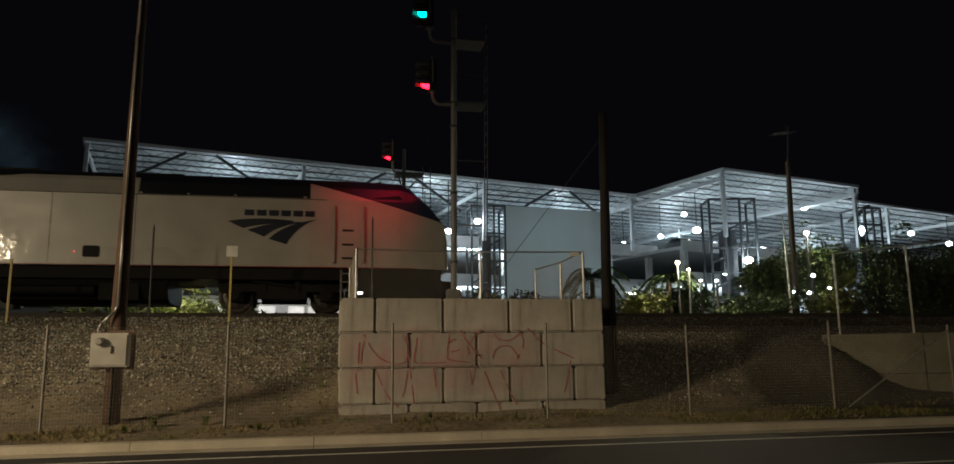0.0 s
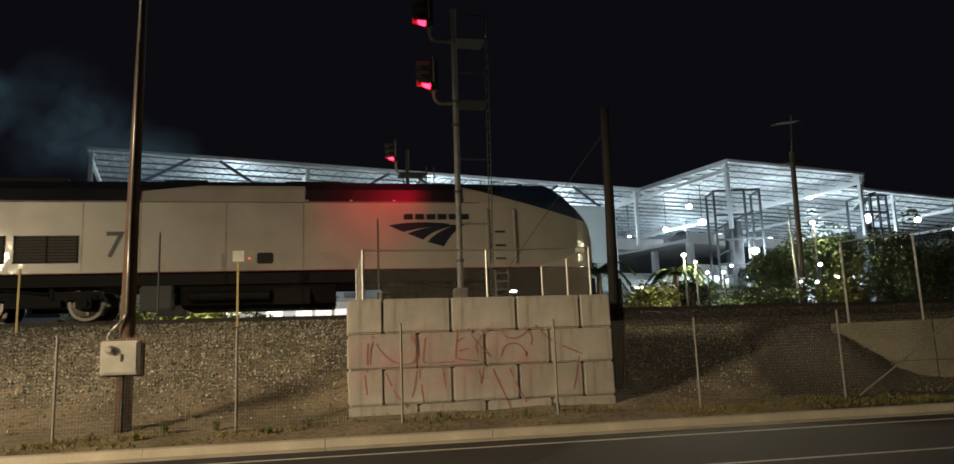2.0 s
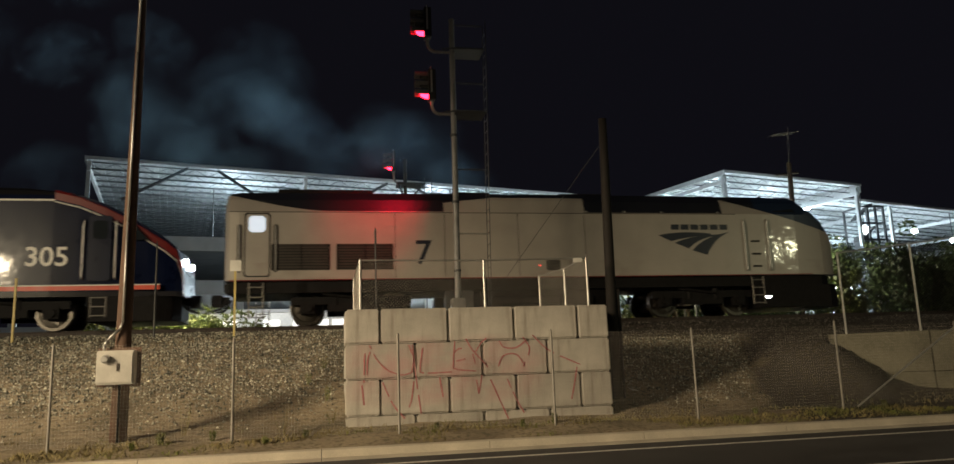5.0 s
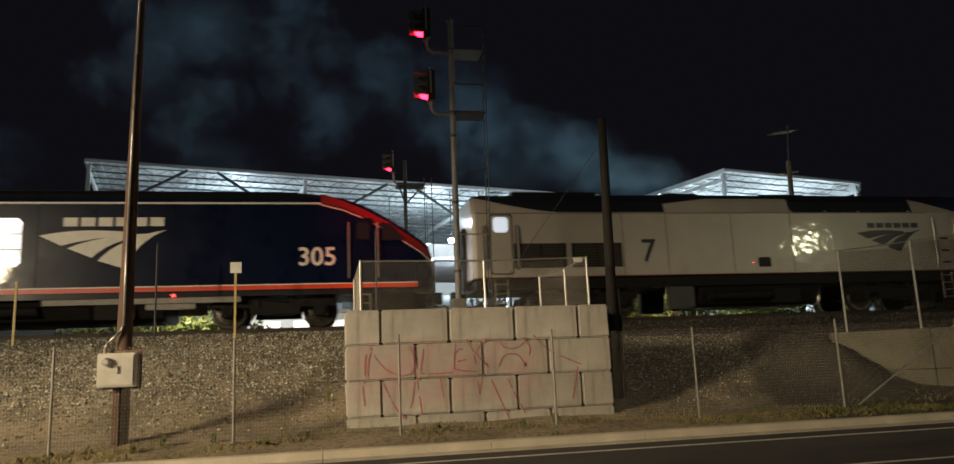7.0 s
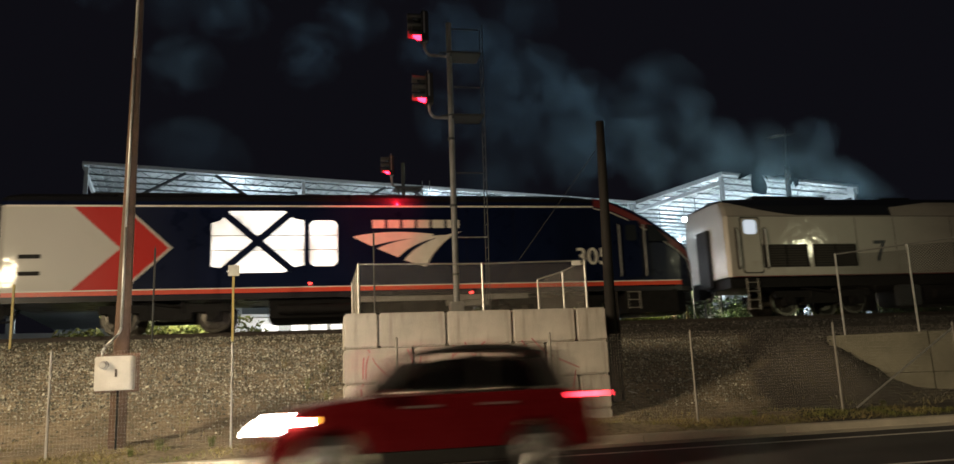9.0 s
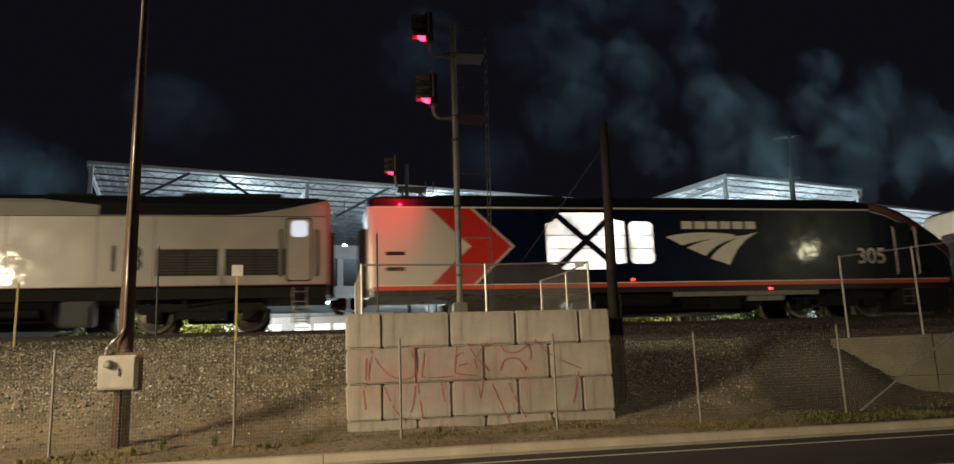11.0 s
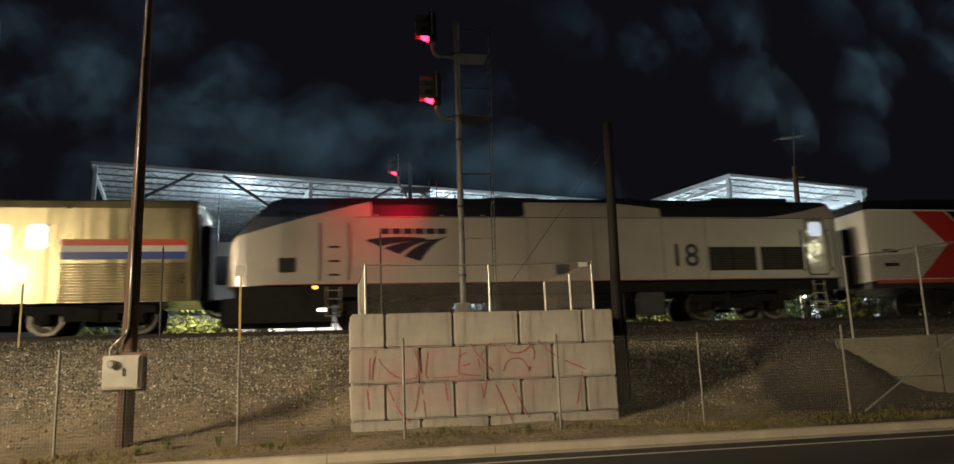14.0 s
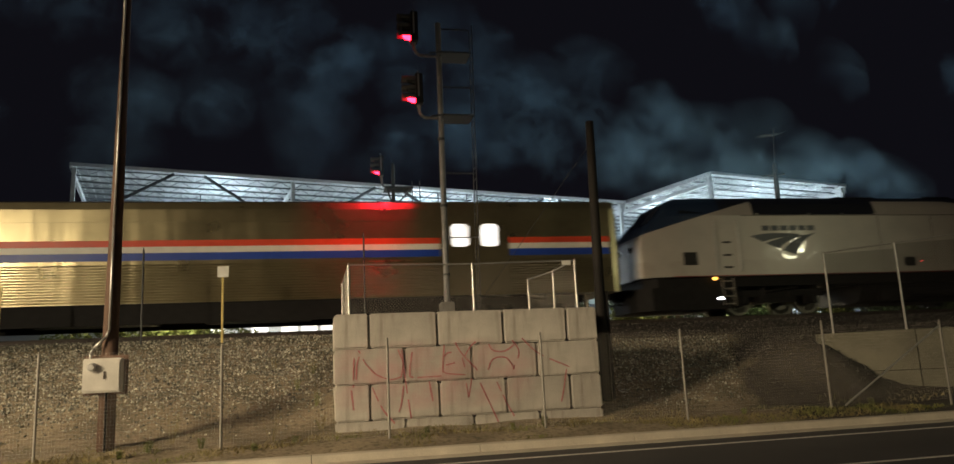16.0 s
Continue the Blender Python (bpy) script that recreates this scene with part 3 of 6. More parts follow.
# upright ripples of the thin steel sheets of the coach
_map, _rip, _bmp = STAINLESS.n("ShaderNodeMapping"), STAINLESS.n("ShaderNodeTexNoise"), STAINLESS.n("ShaderNodeBump")
_map.inputs["Scale"].default_value = (1.5, 1.0, 0.14)
_rip.inputs["Scale"].default_value, _rip.inputs["Detail"].default_value = 1.0, 3
_bmp.inputs["Strength"].default_value, _bmp.inputs["Distance"].default_value = 0.6, 0.06
STAINLESS.t.links.new(STAINLESS.co, _map.inputs[0])
STAINLESS.t.links.new(_map.outputs[0], _rip.inputs["Vector"])
STAINLESS.t.links.new(_rip.outputs[0], _bmp.inputs["Height"])
STAINLESS.t.links.new(_bmp.outputs[0], STAINLESS.b.inputs["Normal"])


def ring(x, w, z0, zs, zt, inset=0.33):
    """A body section at x: half width, sill, shoulder and roof heights."""
    zs = min(zs, zt - 0.04)
    t = w - inset * min(1.0, (zt - zs) / 0.7)
    half = [(w, z0), (w, zs), ((w + t) / 2 + 0.03, (zs + zt) / 2 + 0.06), (t, zt - 0.04), (t - 0.35, zt + 0.02)]
    pts = [(-y, z) for y, z in half] + [(y, z) for y, z in reversed(half)]
    return [(x, y, z) for y, z in pts]


SHAPE = {"shoulder": 3.5}


def side_y(z):
    """Half width of the body's side at height z: upright to the shoulder, then leaning in."""
    return HW if z <= SHAPE["shoulder"] else HW - 0.48 * (z - SHAPE["shoulder"])


def side_plate(parent, name, pts, material, side, out=0.006, label="", thick=0.03):
    """A plate of (x, z) corners that lies on the body's side: side -1 or 1."""
    m = M()
    k, n = 0, len(pts)
    for d in (out, out - thick):
        m.v += [(x, side * (side_y(z) + d), z) for x, z in pts]
    m.f += [tuple(range(n)), tuple(range(2 * n - 1, n - 1, -1))] + [(i, n + i, n + (i + 1) % n, (i + 1) % n) for i in range(n)]
    return part(name, m, material, parent, label)


def rect(x0, x1, z0, z1, c=0.0):
    if not c:
        return [(x0, z0), (x1, z0), (x1, z1), (x0, z1)]
    return [(x0 + c, z0), (x1 - c, z0), (x1, z0 + c), (x1, z1 - c), (x1 - c, z1), (x0 + c, z1), (x0, z1 - c), (x0, z0 + c)]


def swoosh(parent, cx, cz, side, material, wide=2.66, tall=0.80):
    """Three curved bands that fan out from the upper right, as seen from that side."""
    def bez(a, b, c, n=9):
        return [((1 - t) ** 2 * a[0] + 2 * t * (1 - t) * b[0] + t * t * c[0], (1 - t) ** 2 * a[1] + 2 * t * (1 - t) * b[1] + t * t * c[1]) for t in [i / n for i in range(n + 1)]]
    bands = [bez((0.0, 0.86), (0.30, 1.08), (0.74, 0.93)) + bez((0.72, 0.86), (0.40, 0.80), (0.17, 0.60)),
             bez((0.22, 0.53), (0.45, 0.86), (0.86, 0.90)) + bez((0.80, 0.84), (0.54, 0.70), (0.41, 0.28)),
             bez((0.46, 0.20), (0.62, 0.80), (1.0, 1.0)) + bez((0.98, 0.97), (0.78, 0.72), (0.66, 0.0))]
    for b in bands:
        pts = [(cx + side * -1 * (u - 0.5) * wide, cz + (v - 0.5) * tall) for u, v in b]
        o = side_plate(parent, "emblem_band", pts, material, side, 0.008, "", 0.012)
    # the lettering over it, as plain bars
    for i in range(6):
        u = 0.18 + i * 0.137
        x0 = cx - side * (u - 0.5) * wide
        x1 = cx - side * (u + 0.112 - 0.5) * wide
        side_plate(parent, "lettering_bar", rect(min(x0, x1), max(x0, x1), cz + 0.60 * tall, cz + 0.83 * tall), material, side, 0.008, "", 0.012)


def number(parent, text, cx, cz, size, side, material):
    cu = bpy.data.curves.new("number", "FONT")
    cu.body, cu.size, cu.align_x, cu.align_y, cu.extrude, cu.resolution_u = text, size, "CENTER", "CENTER", 0.004, 4
    cu.offset = 0.010
    cu.materials.append(material.m)
    ob = new("number", cu)
    ob.parent = parent
    ob.matrix_basis = pose(cx, side * (HW + 0.008), cz, 90, 0, 0 if side < 0 else 180)


WHEELS = []


def wheelset(parent, x, r=0.51):
    e = M()
    for s in (-1, 1):
        y = s * 0.75
        prof = [(0.02, 0.10), (0.12, 0.10), (0.12, r * 0.5), (0.10, r * 0.78), (0.14, r * 0.82), (0.14, r), (0.0, r + 0.005), (-0.01, r + 0.03), (-0.03, r + 0.03), (-0.03, r * 0.8), (0.02, r * 0.5)]
        rings = []
        for d, rr in prof:
            rings.append([(rr * math.cos(a * math.tau / 24), y + s * d, rr * math.sin(a * math.tau / 24)) for a in range(24)])
        e.loft(rings, cap=True)
        for a in range(4):
            c = math.tau * a / 4
            e.rod((0.3 * math.cos(c), y + s * 0.11, 0.3 * math.sin(c)), (0.3 * math.cos(c), y + s * 0.145, 0.3 * math.sin(c)), 0.05, None, 6)
    e.rod((0, -0.75, 0), (0, 0.75, 0), 0.09, None, 10)
    o = part("wheelset", e, TREAD, parent, "worn steel wheels on an axle", at=pose(x, 0, r))
    WHEELS.append((o, x, r))


def truck(parent, x, wb=2.75):
    """A bogie: side frames with axle boxes and springs."""
    m = M()
    for s in (-1, 1):
        y = s * 1.08
        for p, q in (((-wb / 2 - 0.5, 0.62), (wb / 2 + 0.5, 0.86)), ((-0.75, 0.40), (0.75, 0.64))):
            m.box((x + p[0], y - 0.09, p[1]), (x + q[0], y + 0.09, q[1]))
        for dx in (-wb / 2, wb / 2):
            m.box((x + dx - 0.22, y - 0.13, 0.34), (x + dx + 0.22, y + 0.13, 0.70))
            m.rod((x + dx, y + s * 0.10, 0.51), (x + dx, y + s * 0.20, 0.51), 0.14, None, 12)
        for dx in (-0.5, 0.5):
            m.rod((x + dx, y, 0.60), (x + dx, y, 1.0), 0.12, None, 10)
        m.rod((x - 0.9, y + s * 0.12, 0.95), (x + 0.4, y + s * 0.12, 0.78), 0.05, None, 8)
    m.box((x - 0.5, -1.1, 0.5), (x + 0.5, 1.1, 0.85))
    part("bogie_frame", m, IRON, parent)
    for dx in (-wb / 2, wb / 2):
        wheelset(parent, x + dx)


def undergear(parent, x0, x1, tank=True):
    m = M()
    if tank:
        m.loft([[(x, y, z) for y, z in ((-1.25, 0.95), (-1.35, 0.75), (-1.2, 0.38), (-0.9, 0.28), (0.9, 0.28), (1.2, 0.38), (1.35, 0.75), (1.25, 0.95))] for x in (x0, x1)])
    part("fuel_tank", m, IRON, parent, bevel=0.02)
    m = M()
    for s in (-1, 1):
        m.rod((x0 + 0.3, s * 1.38, 0.62), (x0 + 2.6, s * 1.38, 0.62), 0.16, None, 12)
        m.box((x1 - 1.9, s * 1.30 - 0.1, 0.34), (x1 - 0.8, s * 1.30 + 0.1, 0.82))
        m.rod((x0 - 0.7, s * 1.2, 0.95), (x1 + 0.7, s * 1.2, 0.95), 0.03, None, 6)
    part("air_reservoir", m, IRON, parent)


def coupler(parent, x, d):
    m = M().box((min(x, x + d * 0.55), -0.12, 0.75), (max(x, x + d * 0.55), 0.12, 1.0)).box((x + d * 0.4 - 0.12, -0.2, 0.68), (x + d * 0.4 + 0.18, 0.2, 1.06))
    part("coupler", m, IRON, parent)
    for y in (-0.45, -0.3, 0.35, 0.5):
        part("hose", M().tube([(x, y, 0.95), (x + d * 0.2, y, 0.6), (x + d * 0.45, y * 0.8, 0.55)], 0.03, 6), RUBBER, parent)


def ladder(parent, x, side, z0=0.35, z1=1.3, w=0.42):
    m = M()
    y = side * 1.40
    for dx in (-w / 2, w / 2):
        m.rod((x + dx, y, z0), (x + dx, y, z1), 0.025, None, 6)
    for i in range(4):
        z = z0 + 0.03 + i * (z1 - z0) / 3.6
        m.box((x - w / 2, y - 0.09, z), (x + w / 2, y + 0.05, z + 0.025))
    part("step_ladder", m, POST, parent)


def grab(parent, x, side, z0, z1):
    y = side * (HW + 0.07)
    m = M().tube([(x, side * HW, z0), (x, y, z0 + 0.05), (x, y, z1 - 0.05), (x, side * HW, z1)], 0.027, 6)
    part("grab_rail", m, GALV, parent)


def older_locomotive(name, text, label):
    """Streamlined diesel of the older kind. Nose towards +x, the nose tip at x = 0.83."""
    SHAPE["shoulder"] = 3.5
    L = group_of(name, label, "locomotive", "train")
    x_end = -20.12
    st = [(x_end, 1.40, 4.05), (x_end + 0.12, 1.50, 4.15), (x_end + 0.4, HW, 4.20), (-16.5, HW, 4.22), (-13.3, HW, 4.24), (-9.0, HW, 4.24), (-5.0, HW, 4.24), (-2.0, HW, 4.22), (-0.70, 1.50, 4.20), (-0.40, 1.47, 4.08),
          (-0.04, 1.43, 3.70), (0.35, 1.38, 3.25), (0.60, 1.32, 2.96), (0.78, 1.26, 2.72), (0.87, 1.20, 2.3), (0.91, 1.14, 1.5)]
    b = M().loft([ring(x, w, 1.345, 3.5, zt) for x, w, zt in st])
    part("body", b, SILVER, L)
    part("underframe", M().loft([[(x, y, z) for y, z in ((-w, 0.98), (-w, 1.345), (w, 1.345), (w, 0.98))] for x, w in ((x_end + 0.1, 1.36), (-1.0, 1.40), (0.3, 1.30), (0.70, 1.05))]), IRON, L, "dark underframe sill")
    pilot = M().loft([[(x, y, z) for y, z in ((-w, 0.22), (-w, 1.0), (w, 1.0), (w, 0.22))] for x, w in ((-2.3, 1.42), (0.55, 1.36), (1.0, 1.08), (1.16, 0.7))])
    part("pilot", pilot, IRON, L, "dark snow plough pilot")
    for y in (-0.55, 0.55):
        w = M()
        w.poly([(-0.50, y - 0.42, 4.06), (-0.50, y + 0.42, 4.06), (0.16, y + 0.42, 3.32), (0.16, y - 0.42, 3.32)])
        w.v = [(x + 0.17, yy, z + 0.014) for x, yy, z in w.v]
        part("windshield", w, GLASS, L, "dark windshield")
    for s in (-1, 1):
        if text == "18":
            part("marker_lamp", M().rod((-1.75, s * 1.50, 1.27), (-1.75, s * 1.56, 1.27), 0.05, None, 12), MARK_AMBER, L, "amber marker lamp")
        part("headlight", M().rod((0.76, s * 0.5, 2.45), (0.89, s * 0.5, 2.44), 0.11, None, 12), GLASS if text == "18" else HEAD_LED, L, "dark headlight" if text == "18" else "glaring headlight")
        cw = [(-1.55, 3.58), (-0.62, 3.58), (-0.82, 4.0), (-1.45, 4.0)]
        side_plate(L, "cab_window", cw, GLASS, s, 0.008)
        # window band behind the cab, with posts
        for x0, x1 in ((-5.7, -3.75), (-7.1, -5.85), (-8.4, -7.2)):
            side_plate(L, "side_window", rect(x0, x1, 3.58, 4.0, 0.05), GLASS, s, 0.012)
        for x in (-5.80, -7.16, -3.70, -8.52):
            side_plate(L, "window_post", rect(x, x + 0.07, 3.54, 4.02), BOXGREY, s, 0.014)
        # cab door, hand rails, steps
        side_plate(L, "cab_door", rect(-2.62, -2.02, 1.45, 3.42, 0.05), SILVER, s, 0.008)
        for gx in (-2.75, -1.85):
            grab(L, gx, s, 1.5, 3.3)
        for z in (1.62, 2.05, 2.5):
            side_plate(L, "step_pocket", rect(-2.5, -2.15, z, z + 0.07), RUBBER, s, 0.011)
        ladder(L, -2.3, s)
        part("step_light", M().box((-2.05, s * 1.36, 0.55), (-1.85, s * 1.42, 0.62)), STEP_LED, L)
        # engine room doors and joints
        for x in (-8.6, -10.9, -13.35, -14.95, -18.85):
            side_plate(L, "panel_seam", rect(x, x + 0.015, 1.40, 3.48), IRON, s, 0.004, "", 0.01)
        side_plate(L, "belt_seam", rect(-20.0, -3.0, 3.485, 3.505), IRON, s, 0.003, "", 0.01)
        side_plate(L, "sill_stripe", rect(-20.0, -0.2, 1.345, 1.375), BROW, s, 0.004, "thin dark red stripe", 0.01)
        side_plate(L, "hatch", rect(-9.98, -9.5, 1.58, 1.92, 0.04), RUBBER, s, 0.008)
        part("marker_lamp", M().rod((-10.2, s * HW, 1.74), (-10.2, s * (HW + 0.03), 1.74), 0.013, None, 8), MARK_RED, L)
        # radiator grilles with slats
        for x0, x1 in ((-18.75, -16.98), (-16.78, -15.02)):
            g = side_plate(L, "grille", rect(x0, x1, 1.66, 2.48), GRILLE, s, 0.01)
            m = M()
            for i in range(9):
                z = 1.70 + i * 0.088
                m.box((x0, s * HW + 0.004 * s - 0.006, z), (x1, s * HW + 0.004 * s + 0.022 * s, z + 0.02))
            for x in (x0 + 0.02, (x0 + x1) / 2, x1 - 0.05):
                m.box((x, s * HW - 0.004, 1.66), (x + 0.035, s * (HW + 0.03), 2.48))
            part("slats", m, IRON, g)
        # rear door with a lit pane
        side_plate(L, "rear_door", rect(-19.52, -18.82, 1.5, 3.42, 0.06), SILVER, s, 0.014)
        side_plate(L, "door_gap", rect(-19.56, -18.78, 1.46, 3.46, 0.06), IRON, s, 0.009)
        side_plate(L, "rear_window", rect(-19.43, -18.93, 2.85, 3.36, 0.08), WIN_DIM, s, 0.02, "lit window")
        for gx in (-19.70, -18.62):
            side_plate(L, "rail_recess", rect(gx - 0.07, gx + 0.07, 1.6, 3.1, 0.05), GRILLE, s, 0.006)
            grab(L, gx, s, 1.65, 3.05)
        ladder(L, -19.2, s, 0.2)
        swoosh(L, -4.62, 2.46, s, BLUEBLACK)
        number(L, text, -14.05 if s < 0 else -14.1, 2.16, 1.10, s, BLUEBLACK)
        if s > 0:
            side_plate(L, "nose_vent", rect(-1.15, -0.65, 1.75, 2.2), RUBBER, s, 0.012)
    # roof gear
    for x0, x1, w, h in ((-4.1, -3.3, 0.5, 0.10), (-9.2, -7.4, 0.8, 0.08), (-12.9, -11.6, 0.55, 0.16), (-18.6, -15.6, 0.95, 0.10)):
        part("roof_vent", M().box((x0, -w, 4.2), (x1, w, 4.26 + h)), IRON, L, bevel=0.02)
    for x in (-17.9, -16.9, -16.0):
        part("roof_fan", M().rod((x, 0, 4.3), (x, 0, 4.42), 0.4, None, 14), IRON, L)
    part("exhaust_stack", M().box((-12.6, -0.3, 4.2), (-11.8, 0.3, 4.38)), IRON, L)
    m = M().rod((-1.9, -0.3, 4.24), (-1.2, -0.3, 4.34), 0.05, 0.09).rod((-1.9, 0.0, 4.24), (-1.1, 0.0, 4.36), 0.05, 0.1)
    part("horn", m, IRON, L)
    part("end_gangway", M().box((x_end - 0.14, -0.42, 1.1), (x_end + 0.02, 0.42, 3.2)), RUBBER, L, bevel=0.04)
    truck(L, -4.3)
    truck(L, -16.3)
    undergear(L, -12.2, -7.6)
    for s in (-1, 1):
        part("equipment_box", M().box((-13.35, s * 1.22 - 0.16, 0.22), (-12.4, s * 1.22 + 0.16, 0.98)), DARKSTEEL, L, "dusty grey equipment box", bevel=0.05)
    coupler(L, 0.7, 1)
    coupler(L, x_end, -1)
    return L


def newer_locomotive(name, text, label):
    """Newer diesel, rounded nose towards +x with the tip at x = 0; rear at -21.75."""
    SHAPE["shoulder"] = 3.85
    L = group_of(name, label, "locomotive", "train")
    st = [(-21.75, 1.45, 4.12), (-21.6, 1.52, 4.2)] + [(x, HW, 4.26) for x in (-21.2, -16, -10, -5.2)] + [(-4.4, HW, 4.24), (-3.6, 1.52, 4.15), (-2.9, 1.50, 3.98), (-2.2, 1.47, 3.68), (-1.6, 1.43, 3.36), (-1.0, 1.38, 2.98), (-0.5, 1.32, 2.66), (-0.2, 1.25, 2.4), (-0.04, 1.15, 1.9), (0.0, 1.1, 1.4)]
    part("body", M().loft([ring(x, w, 0.95, 3.85, zt, 0.3) for x, w, zt in st]), NAVY, L)
    # red brow that follows the nose, edged in white
    for name2, mat, w0, dz in (("brow_stripe", BROW, 0.02, 0.0), ("brow_edge", WHITESTRIPE, 0.025, -0.30)):
        rows = [(x, w, zt) for x, w, zt in st if x >= -3.7]
        for s in (-1, 1):
            m = M()
            strip = []
            for x, w, zt in rows:
                k = 0.30 if dz == 0 else 0.05
                strip.append([(x + 0.01, s * (w - 0.05 + w0), zt - 0.02 + dz), (x + 0.01, s * (w + w0), zt - 0.10 + dz), (x + 0.01, s * (w + w0), zt - 0.02 - k + dz)])
            m.loft(strip, cap=False, close=False)
            part(name2, m, mat, L)
    for s in (-1, 1):
        side_plate(L, "upper_stripe", rect(-21.6, -3.6, 3.79, 3.845), WHITESTRIPE, s, 0.01, "thin white stripe")
        side_plate(L, "lower_stripe", rect(-21.6, -0.6, 1.13, 1.26), REDPAINT, s, 0.01, "red stripe")
        side_plate(L, "lower_edge", rect(-21.6, -0.6, 1.262, 1.295), WHITESTRIPE, s, 0.01)
        side_plate(L, "sill_panel", rect(-11.5, -6.0, 0.78, 1.12), POST, s, -0.05, "grey sill panel")
        # lit engine room windows behind a crossed frame
        pts = [(-15.88, 1.95), (-15.88, 3.28), (-15.62, 3.36), (-15.35, 3.66), (-13.72, 3.66), (-13.45, 3.42), (-13.14, 3.36), (-13.14, 1.95), (-13.48, 1.90), (-13.74, 1.74), (-15.32, 1.74), (-15.58, 1.90)]
        side_plate(L, "large_window", pts, WIN_LIT, s, 0.006, "brightly lit large window")
        side_plate(L, "small_window", rect(-12.96, -12.12, 1.92, 3.36, 0.12), WIN_LIT, s, 0.006, "brightly lit window")
        m = M()
        for a, b in (((-15.55, 1.80), (-13.50, 3.62)), ((-15.55, 3.62), (-13.50, 1.80))):
            d = Vector((b[0] - a[0], 0, b[1] - a[1]))
            q = Vector((-d.z, 0, d.x)).normalized() * 0.11
            y0, y1 = s * (HW + 0.01), s * (HW + 0.05)
            c = [(a[0] - q.x, a[1] - q.z), (b[0] - q.x, b[1] - q.z), (b[0] + q.x, b[1] + q.z), (a[0] + q.x, a[1] + q.z)]
            m.prism(c, min(y0, y1), max(y0, y1))
        m.box((-13.14, s * HW - 0.02, 1.9), (-12.96, s * HW + 0.02, 3.4))
        part("window_brace", m, NAVY, L)
        m = M()
        for z in (2.42, 2.88):
            m.box((-15.85, s * (HW + 0.012) - 0.01, z), (-12.14, s * (HW + 0.012) + 0.01, z + 0.022))
        part("glazing_bar", m, IRON, L)
        swoosh(L, -9.9, 2.42, s, WHITESTRIPE, 3.5, 1.15)
        number(L, text, -3.72 if s < 0 else -3.72, 2.10, 0.80, s, WHITESTRIPE)
        side_plate(L, "cab_door", rect(-2.62, -1.98, 1.40, 3.35, 0.06), NAVY, s, 0.012)
        side_plate(L, "door_window", rect(-2.5, -2.1, 2.65, 3.2, 0.06), GLASS, s, 0.018)
        side_plate(L, "cab_window", [(-1.7, 2.62), (-0.95, 2.62), (-1.42, 3.15), (-1.7, 3.22)], GLASS, s, 0.02)
        for gx in (-2.75, -1.85):
            grab(L, gx, s, 1.45, 3.2)
        ladder(L, -2.3, s)
        for x in (-6.4, -8.0, -11.7, -16.4):
            side_plate(L, "panel_seam", rect(x, x + 0.015, 1.32, 3.82), IRON, s, 0.004, "", 0.01)
        for x, z in ((-7.9, 1.0), (-12.95, 1.38)):
            part("marker_lamp", M().rod((x, s * HW, z), (x, s * (HW + 0.05), z), 0.045, None, 8), MARK_RED, L)
        for z in (1.75, 2.25):
            side_plate(L, "vent", rect(-21.2, -20.6, z, z + 0.12), RUBBER, s, 0.012)
        m = M().box((-8.7, s * 1.30 - 0.1, 0.6), (-7.3, s * 1.30 + 0.1, 1.02))
        part("equipment_box", m, POST, L, bevel=0.02)
    for y in (-0.6, 0.6):
        w = M().poly([(-1.85, y - 0.5, 3.55), (-1.85, y + 0.5, 3.55), (-0.75, y + 0.45, 2.86), (-0.75, y - 0.45, 2.86)])
        w.v = [(x + 0.03, yy, z + 0.03) for x, yy, z in w.v]
        part("windshield", w, GLASS, L)
        part("headlight", M().rod((-0.1, y, 2.05), (0.02, y, 2.05), 0.1, None, 12), HEAD_LED, L)
    part("pilot", M().loft([[(x, y, z) for y, z in ((-w, 0.22), (-w, 1.0), (w, 1.0), (w, 0.22))] for x, w in ((-2.6, 1.42), (-0.7, 1.36), (-0.3, 1.1), (-0.1, 0.7))]), IRON, L)
    for x0, x1, w, h in ((-7.5, -6.0, 0.6, 0.06), (-13.5, -9.5, 0.9, 0.07), (-19.5, -15.0, 0.95, 0.09)):
        part("roof_vent", M().box((x0, -w, 4.24), (x1, w, 4.28 + h)), IRON, L, bevel=0.02)
    part("end_gangway", M().box((-22.0, -0.5, 1.1), (-21.7, 0.5, 3.3)), RUBBER, L, bevel=0.04)
    truck(L, -5.0)
    truck(L, -17.2)
    undergear(L, -14.2, -8.2)
    coupler(L, -0.2, 1)
    coupler(L, -21.75, -1)
    return L


